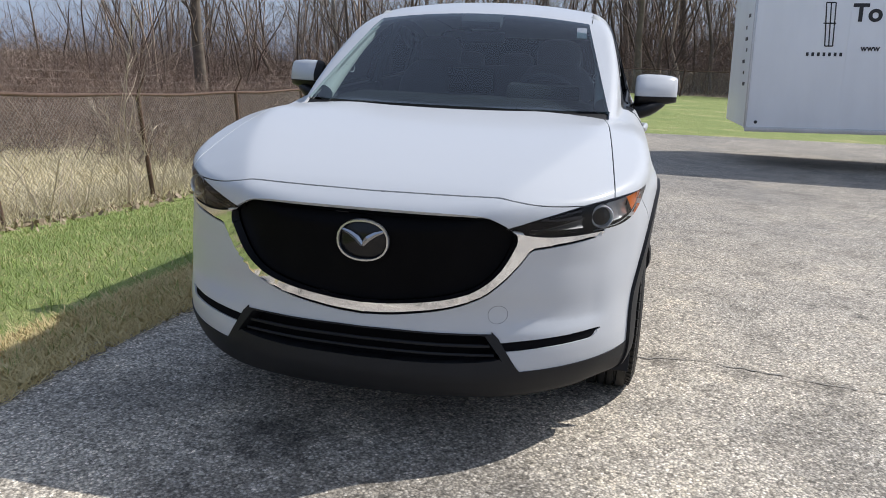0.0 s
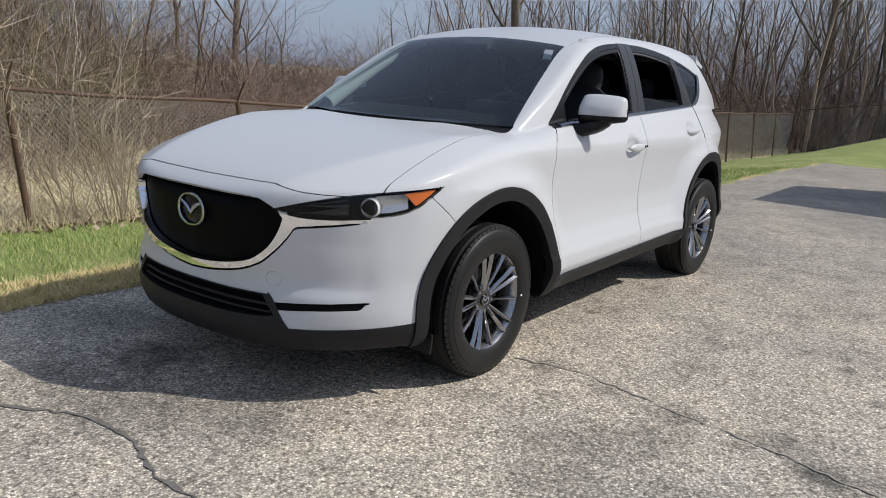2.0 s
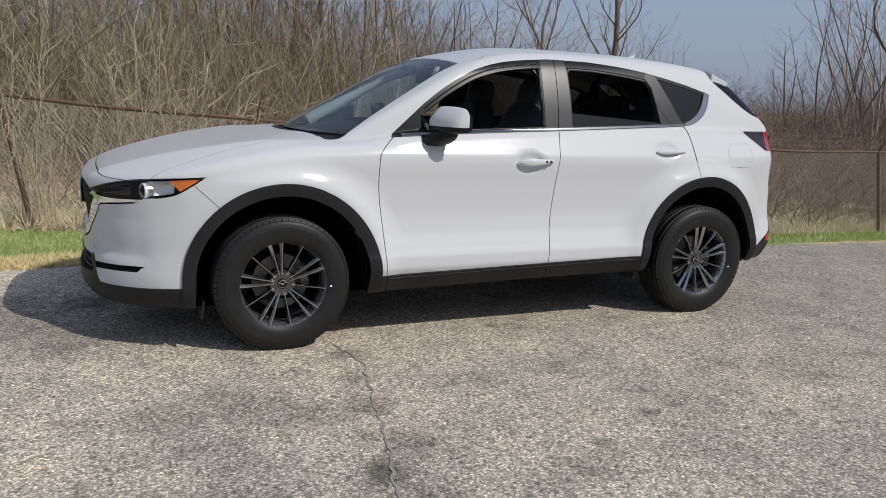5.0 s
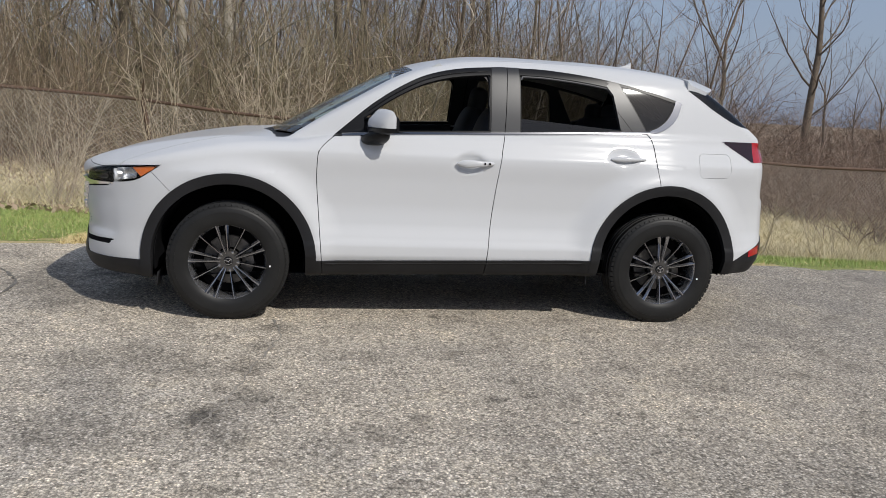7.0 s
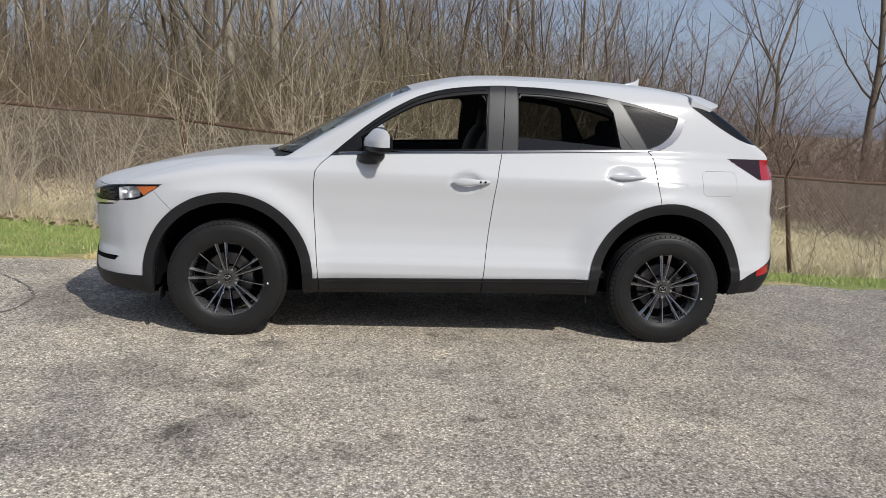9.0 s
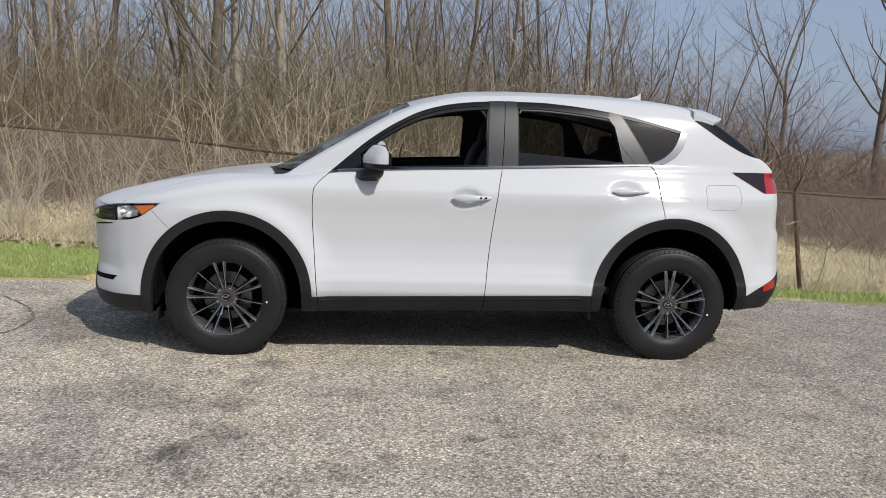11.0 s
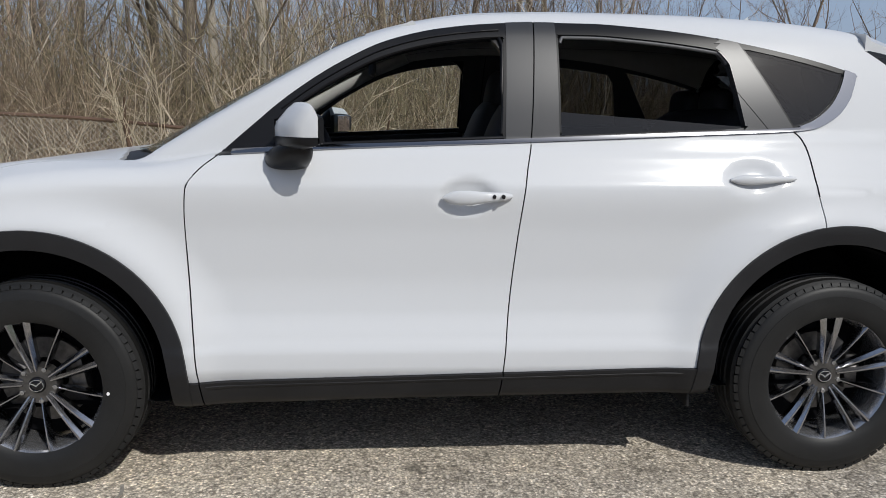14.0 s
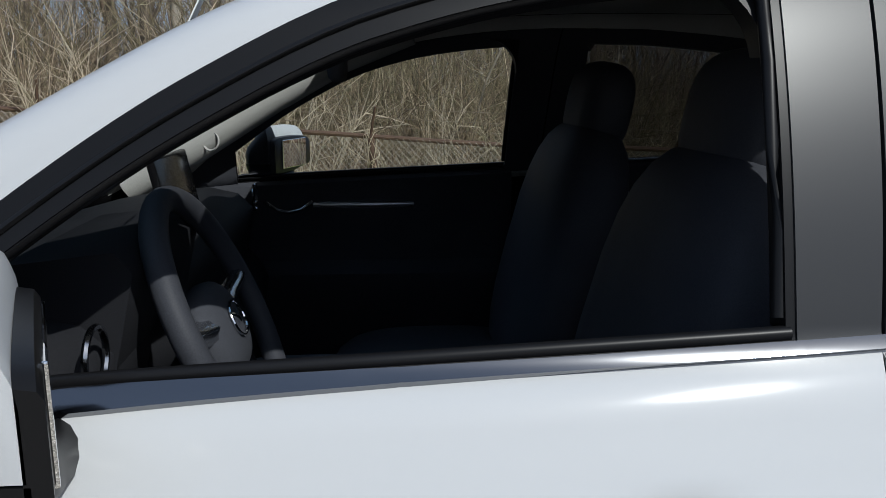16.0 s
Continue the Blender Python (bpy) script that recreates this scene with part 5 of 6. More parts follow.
# black rubber; the light on its edge is put into this grey
LIT_SEAL = shader("lit_grey_seal", (0.075, 0.076, 0.080), 0.5, specular_ior_level=0.4)
for s in (-1, 1):
    top = [(x, at_curve(arc_x, x) - 0.052) for x in [1.752 + 0.545 * k / 16 for k in range(17)]]
    bend = [(1.742, at_curve(arc_x, 1.752) - 0.072)] + top + [(2.318, at_curve(arc_x, 2.31) - 0.062), (2.332, at_curve(arc_x, 2.32) - 0.085)]
    rounded("window_seal", tube(bmesh.new(), [(x, s * (skin_y(x, z) - 0.012), z) for x, z in bend], 0.007, 8), LIT_SEAL, car, "rubber window seal in a lit grey", angle=60)
    seam = [(2.352 + 0.108 * f, 1.335 - 0.130 * f) for f in (0, 0.25, 0.5, 0.75, 1)]
    part("pillar_seam", tube(bmesh.new(), [(x, s * (skin_y(x, z) + 0.0015), z) for x, z in seam], 0.0016, 6), VOID, car)
    # rounded inner corners of the front windows
    bm = bmesh.new()
    cx, cz = 1.542, at_curve(arc_x, 1.53) - 0.045
    rim = [(cx - 0.085 * (1 - math.sin(t)), cz - 0.085 * (1 - math.cos(t))) for t in (math.pi / 2 * k / 8 for k in range(9))]
    front = [bm.verts.new((x, s * (skin_y(x, z) - 0.016), z)) for x, z in [(cx, cz)] + rim]
    rear = [bm.verts.new((v.co.x, v.co.y - s * 0.035, v.co.z)) for v in front]
    for ring in (front, rear):
        for k in range(1, 9):
            bm.faces.new((ring[0], ring[k], ring[k + 1]))
    for k in range(1, 9):
        bm.faces.new((front[k], front[k + 1], rear[k + 1], rear[k]))
    rounded("window_corner_lining", bm, TRIM, car, angle=60)

# ---- the ground: one sheet, asphalt, turf and dry field ----
edge_x = curve((-60, 1.2), (-6, 1.25), (-2.2, 1.27), (-0.9, 1.42), (0.0, 1.37), (4.4, 0.97), (6.1, 0.80), (8.6, 0.64), (10.3, 0.64), (13.5, 0.45), (60, 0.2))
drop_x = curve((-60, 0.0), (-12, -0.12), (-4.5, -0.40), (-0.5, -0.60), (4.6, -0.86), (8.0, -1.03), (16, -1.26), (22, -1.33), (40, -1.6), (140, -2.0))
FENCE_Y, LOT_END = 6.3, 13.7


def ground_z(x, y):
    x, y = np.asarray(x, float), np.asarray(y, float)
    s = ((y - edge_x(x)) / (FENCE_Y - edge_x(x))).clip(0, 1)
    z = drop_x(x) * (0.45 * s + 0.55 * s * s * (3 - 2 * s)) - 0.012 * (y - FENCE_Y).clip(0, 25)
    lawn = ((x - LOT_END) / 10).clip(0, 1) * ((3 - y) / 3).clip(0, 1)
    return z + 0.16 * lawn * lawn * (3 - 2 * lawn)


def ripple(x, y):
    return 0.035 * np.sin(7.1 * x + 2 * np.sin(3.3 * y)) + 0.03 * np.sin(17.3 * x + 1.3) * np.sin(5 * y)


def steps(*spans):
    out = []
    for a, b, h in spans:
        out += list(np.arange(a, b, h))
    return np.array(out + [spans[-1][1]])


gx, gy = steps((-150, -30, 20), (-30, -6, 3), (-6, 16, 0.4), (16, 40, 2), (40, 400, 30)), steps((-300, -20, 20), (-20, 0, 2), (0, 8, 0.25), (8, 40, 2), (40, 400, 30))
q = np.stack(np.meshgrid(gx, gy, indexing="ij"), -1).reshape(-1, 2)
gp = np.column_stack([q, ground_z(q[:, 0], q[:, 1])])
ii, jj = np.meshgrid(np.arange(len(gx) - 1), np.arange(len(gy) - 1), indexing="ij")
c0 = (ii * len(gy) + jj).ravel()
gt = np.concatenate([np.stack([c0, c0 + len(gy), c0 + len(gy) + 1], 1), np.stack([c0, c0 + len(gy) + 1, c0 + 1], 1)])
near_edge = lambda p: p[:, 1] - edge_x(p[:, 0]) - ripple(p[:, 0], p[:, 1])
lot_end = lambda p: p[:, 0] - LOT_END + 0.12 * (p[:, 1] + 1) + ripple(p[:, 1], p[:, 0])
straw_edge = lambda p: near_edge(p) - (0.06 + 0.56 * ((p[:, 0] + 1.9) / 0.6).clip(0, 1) - 0.09 * (p[:, 0] + 1).clip(0, 6.4)) + 4 * ripple(p[:, 1], 0.5 * p[:, 0])
for value in (near_edge, lot_end, straw_edge, lambda p: p[:, 1] - FENCE_Y - 0.1 - 3 * ripple(p[:, 0], p[:, 1])):
    gp, gt = split(gp, gt, value)
gp[:, 2] = ground_z(gp[:, 0], gp[:, 1])
me = bpy.data.meshes.new("ground")
me.from_pydata(gp.tolist(), [], gt.tolist())
FLOOR = soil_material("wood_floor", [(0.3, (0.16, 0.115, 0.075)), (0.6, (0.25, 0.185, 0.12))], 12)
for mat in (ASPHALT, TURF, DRY, FLOOR, STRAW_SOIL):
    me.materials.append(mat)
gc = gp[gt].mean(1)
slot = np.where((near_edge(gc) < 0) & (lot_end(gc) < 0), 0, np.where((gc[:, 1] < FENCE_Y + 0.1 + 3 * ripple(gc[:, 0], gc[:, 1])), 1, 2))
slot = np.where((gc[:, 0] > 36) & (slot == 1), 3, slot)
slot = np.where((slot == 2) & (gc[:, 1] > np.where(gc[:, 0] < 4, 11.5, np.maximum(11.2, 20 - 0.45 * gc[:, 0]))), 3, slot)
slot = np.where((slot == 1) & (straw_edge(gc) < 0) & (lot_end(gc) < 0), 4, slot)
me.polygons.foreach_set("material_index", slot.astype(np.int32))
for poly in me.polygons:
    poly.use_smooth = True
tagged(new("ground", me), "worn grey asphalt lot with green verge and dry field", "ground", kind="structure")


# cracks in the asphalt
def crack(pts, wide, seed, label, fill=CRACK):
    rnd = random.Random(seed)
    bm = bmesh.new()
    prev = None
    for (x0, y0), (x1, y1) in zip(pts, pts[1:]):
        n = max(2, int(math.hypot(x1 - x0, y1 - y0) / 0.035))
        d = Vector((x1 - x0, y1 - y0, 0)).normalized()
        o = Vector((-d.y, d.x, 0))
        for k in range(n):
            f = k / n
            c = Vector((x0 + (x1 - x0) * f, y0 + (y1 - y0) * f, 0.004)) + o * rnd.uniform(-0.012, 0.012)
            w = wide * rnd.uniform(0.25, 1.0)
            pair = [bm.verts.new(c + o * w), bm.verts.new(c - o * w)]
            if prev:
                bm.faces.new((prev[0], prev[1], pair[1], pair[0]))
            prev = pair
    ob = part("crack", bm, fill, None)
    tagged(ob, label, "crack", "cracks in the asphalt", "structure")


crack([(-1.95, 0.62), (-1.65, 0.28), (-1.53, 0.09), (-1.45, -0.07), (-1.45, -0.37), (-1.49, -0.51), (-1.54, -0.63), (-1.52, -0.85), (-1.60, -1.3), (-1.72, -1.9)], 0.013, 3, "dark winding crack across the worn asphalt")
crack([(-2.6, 0.9), (-2.2, 0.55), (-1.95, 0.62)], 0.010, 4, "dark winding crack across the worn asphalt")
crack([(0.26, -0.89), (0.33, -1.2), (0.25, -1.58), (0.19, -1.85), (0.15, -2.11), (0.08, -2.34), (0.0, -2.7)], 0.007, 5, "worn brown joint in the old asphalt", JOINT)


def blades(name, label, material, n, seed, xs, ys, tall, wide, rest=None, lean=0.5):
    """Grass as single blades, in one object."""
    r = np.random.default_rng(seed)
    x = r.uniform(*xs, n)
    lo = edge_x(x) + ys[0] if rest is None else np.full(n, ys[0])
    y = lo + (ys[1] - ys[0]) * r.random(n) ** (1.0 if rest is None else rest)
    h, w, a = r.uniform(*tall, n), r.uniform(*wide, n), r.uniform(0, 2 * np.pi, n)
    z = ground_z(x, y) - 0.004
    base = np.column_stack([x, y, z])
    side = np.column_stack([np.cos(a), np.sin(a), np.zeros(n)]) * w[:, None]
    tip = base + np.column_stack([r.normal(0, lean, n) * h, r.normal(0, lean, n) * h, h])
    p = np.stack([base - side, base + side, tip], 1).reshape(-1, 3)
    me = bpy.data.meshes.new(name)
    me.from_pydata(p.tolist(), [], np.arange(3 * n).reshape(-1, 3).tolist())
    me.materials.append(material)
    return tagged(new(name, me), label, "grass", kind="stuff")


blades("grass", "short green mown grass on the verge", BLADE_GREEN, 70000, 1, (-4.5, 12), (0.12, 4.9), (0.025, 0.065), (0.002, 0.005))
blades("straw", "dry yellow straw along the asphalt's edge", BLADE_STRAW, 30000, 3, (-1.6, 4.0), (-0.05, 0.55), (0.015, 0.055), (0.003, 0.007), None, 0.9)
blades("straw", "dry straw among the green grass", BLADE_STRAW, 14000, 4, (-4.5, 14), (0.2, 4.9), (0.02, 0.05), (0.002, 0.004), None, 0.9)
blades("dry_grass", "tall dead grass along the fence's foot", BLADE_DRY, 16000, 5, (-9, 24), (5.9, 7.4), (0.08, 0.32), (0.003, 0.007), 1.0)
blades("dry_grass", "pale dead grass over the field", BLADE_DRY, 60000, 6, (-14, 26), (6.6, 16), (0.06, 0.22), (0.006, 0.014), 1.4, 0.8)
blades("dry_grass", "thin dead grass under the brush", BLADE_DRY, 9000, 16, (8, 34), (6.6, 10), (0.06, 0.2), (0.006, 0.012), 1.6, 0.8)
r = np.random.default_rng(7)
n = 8600
lx = np.concatenate([r.uniform(-6, 18, 2600), r.uniform(-11, 2.5, 6000)])
ly = np.concatenate([FENCE_Y + r.normal(-0.15, 0.28, 2600), FENCE_Y + 0.2 + 6.5 * r.random(6000)])
lz = ground_z(lx, ly) + r.uniform(0.005, 0.05, n)
c = np.column_stack([lx, ly, lz])
u, v = r.normal(0, 0.03, (n, 3)), r.normal(0, 0.024, (n, 3))
me = bpy.data.meshes.new("leaf_litter")
me.from_pydata(np.stack([c - u, c + v, c + u, c - v], 1).reshape(-1, 3).tolist(), [], np.arange(4 * n).reshape(-1, 4).tolist())
LITTER = varied("fallen_leaf", (0.20, 0.14, 0.085), (0.46, 0.36, 0.26), 5, 0.85, 0, own=False)
me.materials.append(LITTER)
tagged(new("leaf_litter", me), "brown fallen leaves heaped along the fence", "leaves", kind="stuff")

# ---- the chain-link fence ----
RUST = varied("rusted_brown_steel", (0.07, 0.038, 0.025), (0.135, 0.08, 0.052), 12, 0.8, 0.4, 120)
WIRE = varied("weathered_galvanised_wire", (0.30, 0.27, 0.235), (0.46, 0.42, 0.37), 4, 0.6, 0)
BARB = varied("rusty_barbed_wire", (0.15, 0.115, 0.085), (0.27, 0.21, 0.16), 4, 0.7, 0)
rail_x = curve((-14, 1.62), (-4.5, 1.25), (-1.9, 1.10), (0.0, 0.95), (1.2, 0.87), (2.9, 0.79), (4.8, 0.71), (7.4, 0.61), (11.5, 0.54), (15.4, 0.51), (22, 0.42), (45, 0.15))


def at(f, v):
    return float(f(np.array([v]))[0])


def fence(name, label, x0, x1, place, top, bottom, arm):
    """Posts, a top rail, woven wire and strands of barbed wire. place(x, z, out) gives a point."""
    body = thing(name, label, "fence")
    xs = [x0 + 3.12 * k for k in range(int((x1 - x0) / 3.12) + 1)]
    for k, x in enumerate(xs):
        lean = -0.16 + 0.05 * math.sin(3.7 * k)
        b, t = bottom(x), top(x)
        bm = tube(bmesh.new(), [place(x - lean * (t - b), b - 0.3, 0), place(x, t + 0.03, 0)], 0.036, 10)
        post = rounded("post", bm, RUST, body)
        bm = tube(bmesh.new(), [place(x, t + 0.02, 0), place(x + 0.05, t + 0.30, arm)], [0.02, 0.012], 6)
        part("arm", bm, RUST, post)
    fine = [x0 + (xs[-1] - x0) * k / (6 * len(xs)) for k in range(6 * len(xs) + 1)]
    part("rail", tube(bmesh.new(), [place(x, top(x) + 0.012 * math.sin(2 * x), 0) for x in fine], 0.024, 8), RUST, body)
    for k in range(3):
        f = 0.35 + 0.32 * k
        part("barbed_wire", tube(bmesh.new(), [place(x + 0.05 * f, top(x) + 0.30 * f + 0.007 * math.sin(2.0 * x + k), arm * f) for x in fine], 0.0028, 3), BARB, body)
    # woven wire: two sets of slanting strands
    p, faces = [], []
    pitch = 0.066
    for s in (-1, 1):
        for k in range(int((xs[-1] - x0 + 1.6) / pitch)):
            xa = x0 - 0.8 + k * pitch
            if not x0 < xa < xs[-1] - 1:
                continue
            xb = xa + s * 1.45
            n = len(p)
            for q in range(5):
                f = q / 4
                x = min(max(xa + (xb - xa) * f, x0), xs[-1])
                z = bottom(x) + 0.03 + (top(x) - bottom(x) - 0.03) * f
                c = place(x, z, 0.012 * s + 0.02 * math.sin(1.3 * x + 2 * z))
                for a in (0, 2.09, 4.19):
                    p.append((c[0] + 0.0031 * math.cos(a), c[1] + 0.0031 * math.sin(a), c[2]))
            for q in range(4):
                for a in range(3):
                    o = n + 3 * q
                    faces.append((o + a, o + (a + 1) % 3, o + 3 + (a + 1) % 3, o + 3 + a))
    me = bpy.data.meshes.new("chain_link")
    me.from_pydata(p, [], faces)
    tagged(part("chain_link", me, WIRE, body, "woven diamond wire mesh"), kind="stuff")
    return body


fence("fence", "rusty chain-link fence with barbed wire along the verge", -11.32, 36, lambda x, z, o: Vector((x, FENCE_Y + o + 0.03 * z, z)), lambda x: at(rail_x, x), lambda x: float(ground_z(x, FENCE_Y)), -0.12)
fence("fence", "rusty chain-link fence beyond the lawn", -16.0, 6.4, lambda x, z, o: Vector((34.5 + o, x, z)), lambda x: 1.30 - 0.9 * max(0, (x - 0) / 6.4), lambda x: float(ground_z(34.5, x)), 0.2)

# ---- bare trees and brush ----
BARK = varied("grey_brown_bark", (0.095, 0.074, 0.055), (0.185, 0.148, 0.112), 5, 0.9, 0.6, 45, distance=0.01)
PALE_BARK = varied("pale_grey_bark", (0.26, 0.23, 0.185), (0.40, 0.36, 0.30), 4, 0.9, 0.5, 40, distance=0.01)
TWIG = twig_material("tan_bare_twig", [(0.0, (0.097, 0.068, 0.045)), (0.45, (0.211, 0.152, 0.100)), (0.8, (0.334, 0.252, 0.166)), (1.0, (0.581, 0.470, 0.332))])
OLIVE_TWIG = twig_material("olive_bare_twig", [(0.0, (0.090, 0.075, 0.043)), (0.5, (0.189, 0.155, 0.088)), (0.85, (0.298, 0.249, 0.149)), (1.0, (0.496, 0.424, 0.288))])
RED_TWIG = twig_material("reddish_brown_twig", [(0.0, (0.086, 0.056, 0.043)), (0.5, (0.197, 0.133, 0.101)), (0.8, (0.309, 0.219, 0.167)), (1.0, (0.481, 0.369, 0.283))])
GREY_TWIG = twig_material("grey_far_branches", [(0.0, (0.075, 0.054, 0.040)), (0.5, (0.159, 0.116, 0.083)), (0.85, (0.292, 0.219, 0.159)), (1.0, (0.442, 0.341, 0.254))])
SILVER_TWIG = twig_material("pale_silvery_branches", [(0.0, (0.20, 0.17, 0.13)), (0.5, (0.32, 0.27, 0.215)), (1.0, (0.56, 0.49, 0.40))])


def limb(store, pts, radii, sides):
    """Adds a tapering tube to a store of vertices and faces."""
    p, f = store
    n = len(p)
    for i, (c, r) in enumerate(zip(pts, radii)):
        d = (pts[min(i + 1, len(pts) - 1)] - pts[max(i - 1, 0)])
        d.normalize()
        u = d.cross(Vector((0.31, 0.95, 0.05)) if abs(d.y) < 0.8 else Vector((1, 0, 0)))
        u.normalize()
        v = d.cross(u)
        for k in range(sides):
            a = 2 * math.pi * k / sides
            w = c + r * (math.cos(a) * u + math.sin(a) * v)
            p.append((w.x, w.y, w.z))
    for i in range(len(pts) - 1):
        for k in range(sides):
            o = n + i * sides
            f.append((o + k, o + (k + 1) % sides, o + sides + (k + 1) % sides, o + sides + k))


def bough(rnd, start, d, length, n, wander, rise):
    """Points of a branch that wanders and turns upwards."""
    pts, p, d = [start.copy()], start.copy(), d.normalized()
    for k in range(n):
        d = (d + Vector((rnd.gauss(0, wander), rnd.gauss(0, wander), rnd.gauss(0, wander * 0.6) + rise))).normalized()
        p = p + d * length / n
        pts.append(p.copy())
    return pts


def off_branch(rnd, pts, f, spread):
    """A place on a branch and a heading away from it."""
    n = len(pts) - 1
    i = min(int(f * n), n - 1)
    along = (pts[i + 1] - pts[i]).normalized()
    side = along.cross(Vector((rnd.gauss(0, 1), rnd.gauss(0, 1), rnd.gauss(0, 1)))).normalized()
    return pts[i].lerp(pts[i + 1], f * n - i), along * math.cos(spread) + side * math.sin(spread)


def taper(radius, n, tip=0.2):
    return [radius * (1 - (1 - tip) * (i / n) ** 0.85) + 0.0012 for i in range(n + 1)]


def branch_out(rnd, store, pts, radius, length, counts, spread=0.75):
    """Side branches on a bough, and finer ones on them."""
    if not counts:
        return
    n = 4 if len(counts) > 1 else 3
    for k in range(counts[0]):
        f = 0.18 + 0.80 * (k + rnd.random()) / counts[0]
        q, d = off_branch(rnd, pts, f, rnd.uniform(0.7, 1.25) * spread)
        l2 = length * rnd.uniform(0.28, 0.55) * (1.15 - 0.55 * f)
        r2 = max(0.0035, radius * (1 - 0.75 * f) * rnd.uniform(0.35, 0.6))
        sub = bough(rnd, q, d, l2, n, 0.16, 0.13)
        limb(store, sub, taper(r2, n), 3)
        branch_out(rnd, store, sub, r2, l2, counts[1:], 0.7)


def mesh_of(name, store, material):
    me = bpy.data.meshes.new(name)
    me.from_pydata(store[0], [], store[1])
    me.materials.append(material)
    for poly in me.polygons:
        poly.use_smooth = True
    return me


def tree(seed, height, radius, bark, twig, fork=0, low=0.16, limbs=12, label="tall bare tree with grey-brown bark in the wood"):
    """A trunk, forked into limbs at a height if fork is given, and a crown of finer and finer branches."""
    rnd = random.Random(seed)
    wood, fine = ([], []), ([], [])
    lead = bough(rnd, Vector((0, 0, -0.3)), Vector((rnd.gauss(0, 0.03), rnd.gauss(0, 0.03), 1)), height * (fork or 1.0), 9, 0.045, 0.03)
    limb(wood, lead, [radius * 1.35] + taper(radius, 8, 0.72 if fork else 0.22), 9)
    starts = []
    if fork:
        for k in range(4):
            a = 1.57 * k + rnd.uniform(-0.4, 0.4)
            tilt = (0.12, 0.42, 0.62, 0.5)[k]
            starts.append((lead[-1 if k < 3 else -2], Vector((math.cos(a) * tilt, math.sin(a) * tilt, 1)), height * (1 - fork) * (1.0, 0.9, 0.75, 0.7)[k], radius * (0.6, 0.5, 0.42, 0.36)[k], 0.10))
    for k in range(limbs):
        f = low + (0.97 - low) * (k + rnd.random()) / limbs
        q, d = off_branch(rnd, lead, f, rnd.uniform(0.85, 1.25))
        if fork and f < 0.75:
            continue
        starts.append((q, d + Vector((0, 0, 0.15)), height * rnd.uniform(0.26, 0.42) * (1.15 - 0.7 * f), radius * rnd.uniform(0.22, 0.38) * (1.1 - 0.6 * f), 0.12))
    for q, d, length, r, rise in starts:
        pts = bough(rnd, q, d, length, 7, 0.13, rise)
        limb(wood, pts, taper(r, 7, 0.15), 5)
        branch_out(rnd, fine, pts, r, length, (7, 4, 2) if fork else (6, 4))
    top = thing("tree", label, "tree", "bare trees of the wood")
    part("trunk", mesh_of("trunk", wood, bark), None, top)
    part("crown", mesh_of("crown", fine, twig), None, top)
    return top


def lean_at(x, y, scale=1.0, spin=0.0):
    return pose(x, y, float(ground_z(x, y)), -2.6, -2.6, 0) @ pose(0, 0, 0, 0, 0, spin) @ Matrix.Scale(scale, 4)


kinds = [tree(11, 13, 0.19, BARK, GREY_TWIG), tree(12, 15, 0.25, BARK, GREY_TWIG, low=0.2, limbs=16), tree(13, 12, 0.125, BARK, GREY_TWIG, fork=0.44, label="slender bare tree forked above the brush"),
         tree(14, 14, 0.17, PALE_BARK, SILVER_TWIG, low=0.12, limbs=14, label="tall bare tree with pale grey bark"), tree(15, 12, 0.11, BARK, GREY_TWIG, low=0.1)]
spots = [(31.3, 18.6, 1, 1.15, 0), (19.9, 30.4, 2, 1.08, 20), (31.9, 41.5, 1, 1.15, 120), (-4.9, 18.5, 0, 0.9, 141), (-3.8, 17.0, 1, 0.8, 188), (-3.0, 17.6, 3, 0.9, 235), (-1.7, 18.0, 3, 1.0, 282), (1.4, 21.0, 0, 1.0, 329),
         (3.8, 23.0, 4, 0.95, 16), (5.2, 22.0, 4, 1.0, 63), (-7.5, 20, 4, 1.0, 110), (-10, 17, 3, 0.9, 157), (7.2, 24.5, 0, 0.8, 10), (9.0, 26.0, 4, 0.9, 80), (10.6, 25.0, 4, 0.8, 160), (2.6, 19.8, 4, 0.8, 220)]
for x, y, kind, size, turned in spots:
    copy_thing(kinds[kind], lean_at(x, y, size, turned))
rnd = random.Random(21)
for k in range(12):
    # slender trees far beyond the field
    y = rnd.uniform(38, 60)
    copy_thing(kinds[rnd.choice((2, 4, 0))], lean_at(1.4 + (y + 4.7) * rnd.uniform(0.68, 1.5), y, rnd.uniform(0.55, 0.85), rnd.uniform(0, 360)))
rnd = random.Random(5)
for k in range(52):
    # the wood beyond the field, and the wood beyond the lawn
    x, y = (rnd.uniform(-24, 9), rnd.uniform(21, 38)) if k < 22 else (rnd.uniform(37, 56), rnd.uniform(-24, 22))
    copy_thing(kinds[rnd.randrange(5) if k >= 22 else rnd.choice((4, 0, 3, 4))], lean_at(x, y, rnd.uniform(0.75, 1.1), rnd.uniform(0, 360)))
for k, ob in enumerate(kinds):
    ob.matrix_basis = lean_at((36.5, 38.0, 40.0, -14.0, 44.0)[k], (-1.5, 6.0, -8.0, 24.0, 12.0)[k], 1.0, 70 * k)


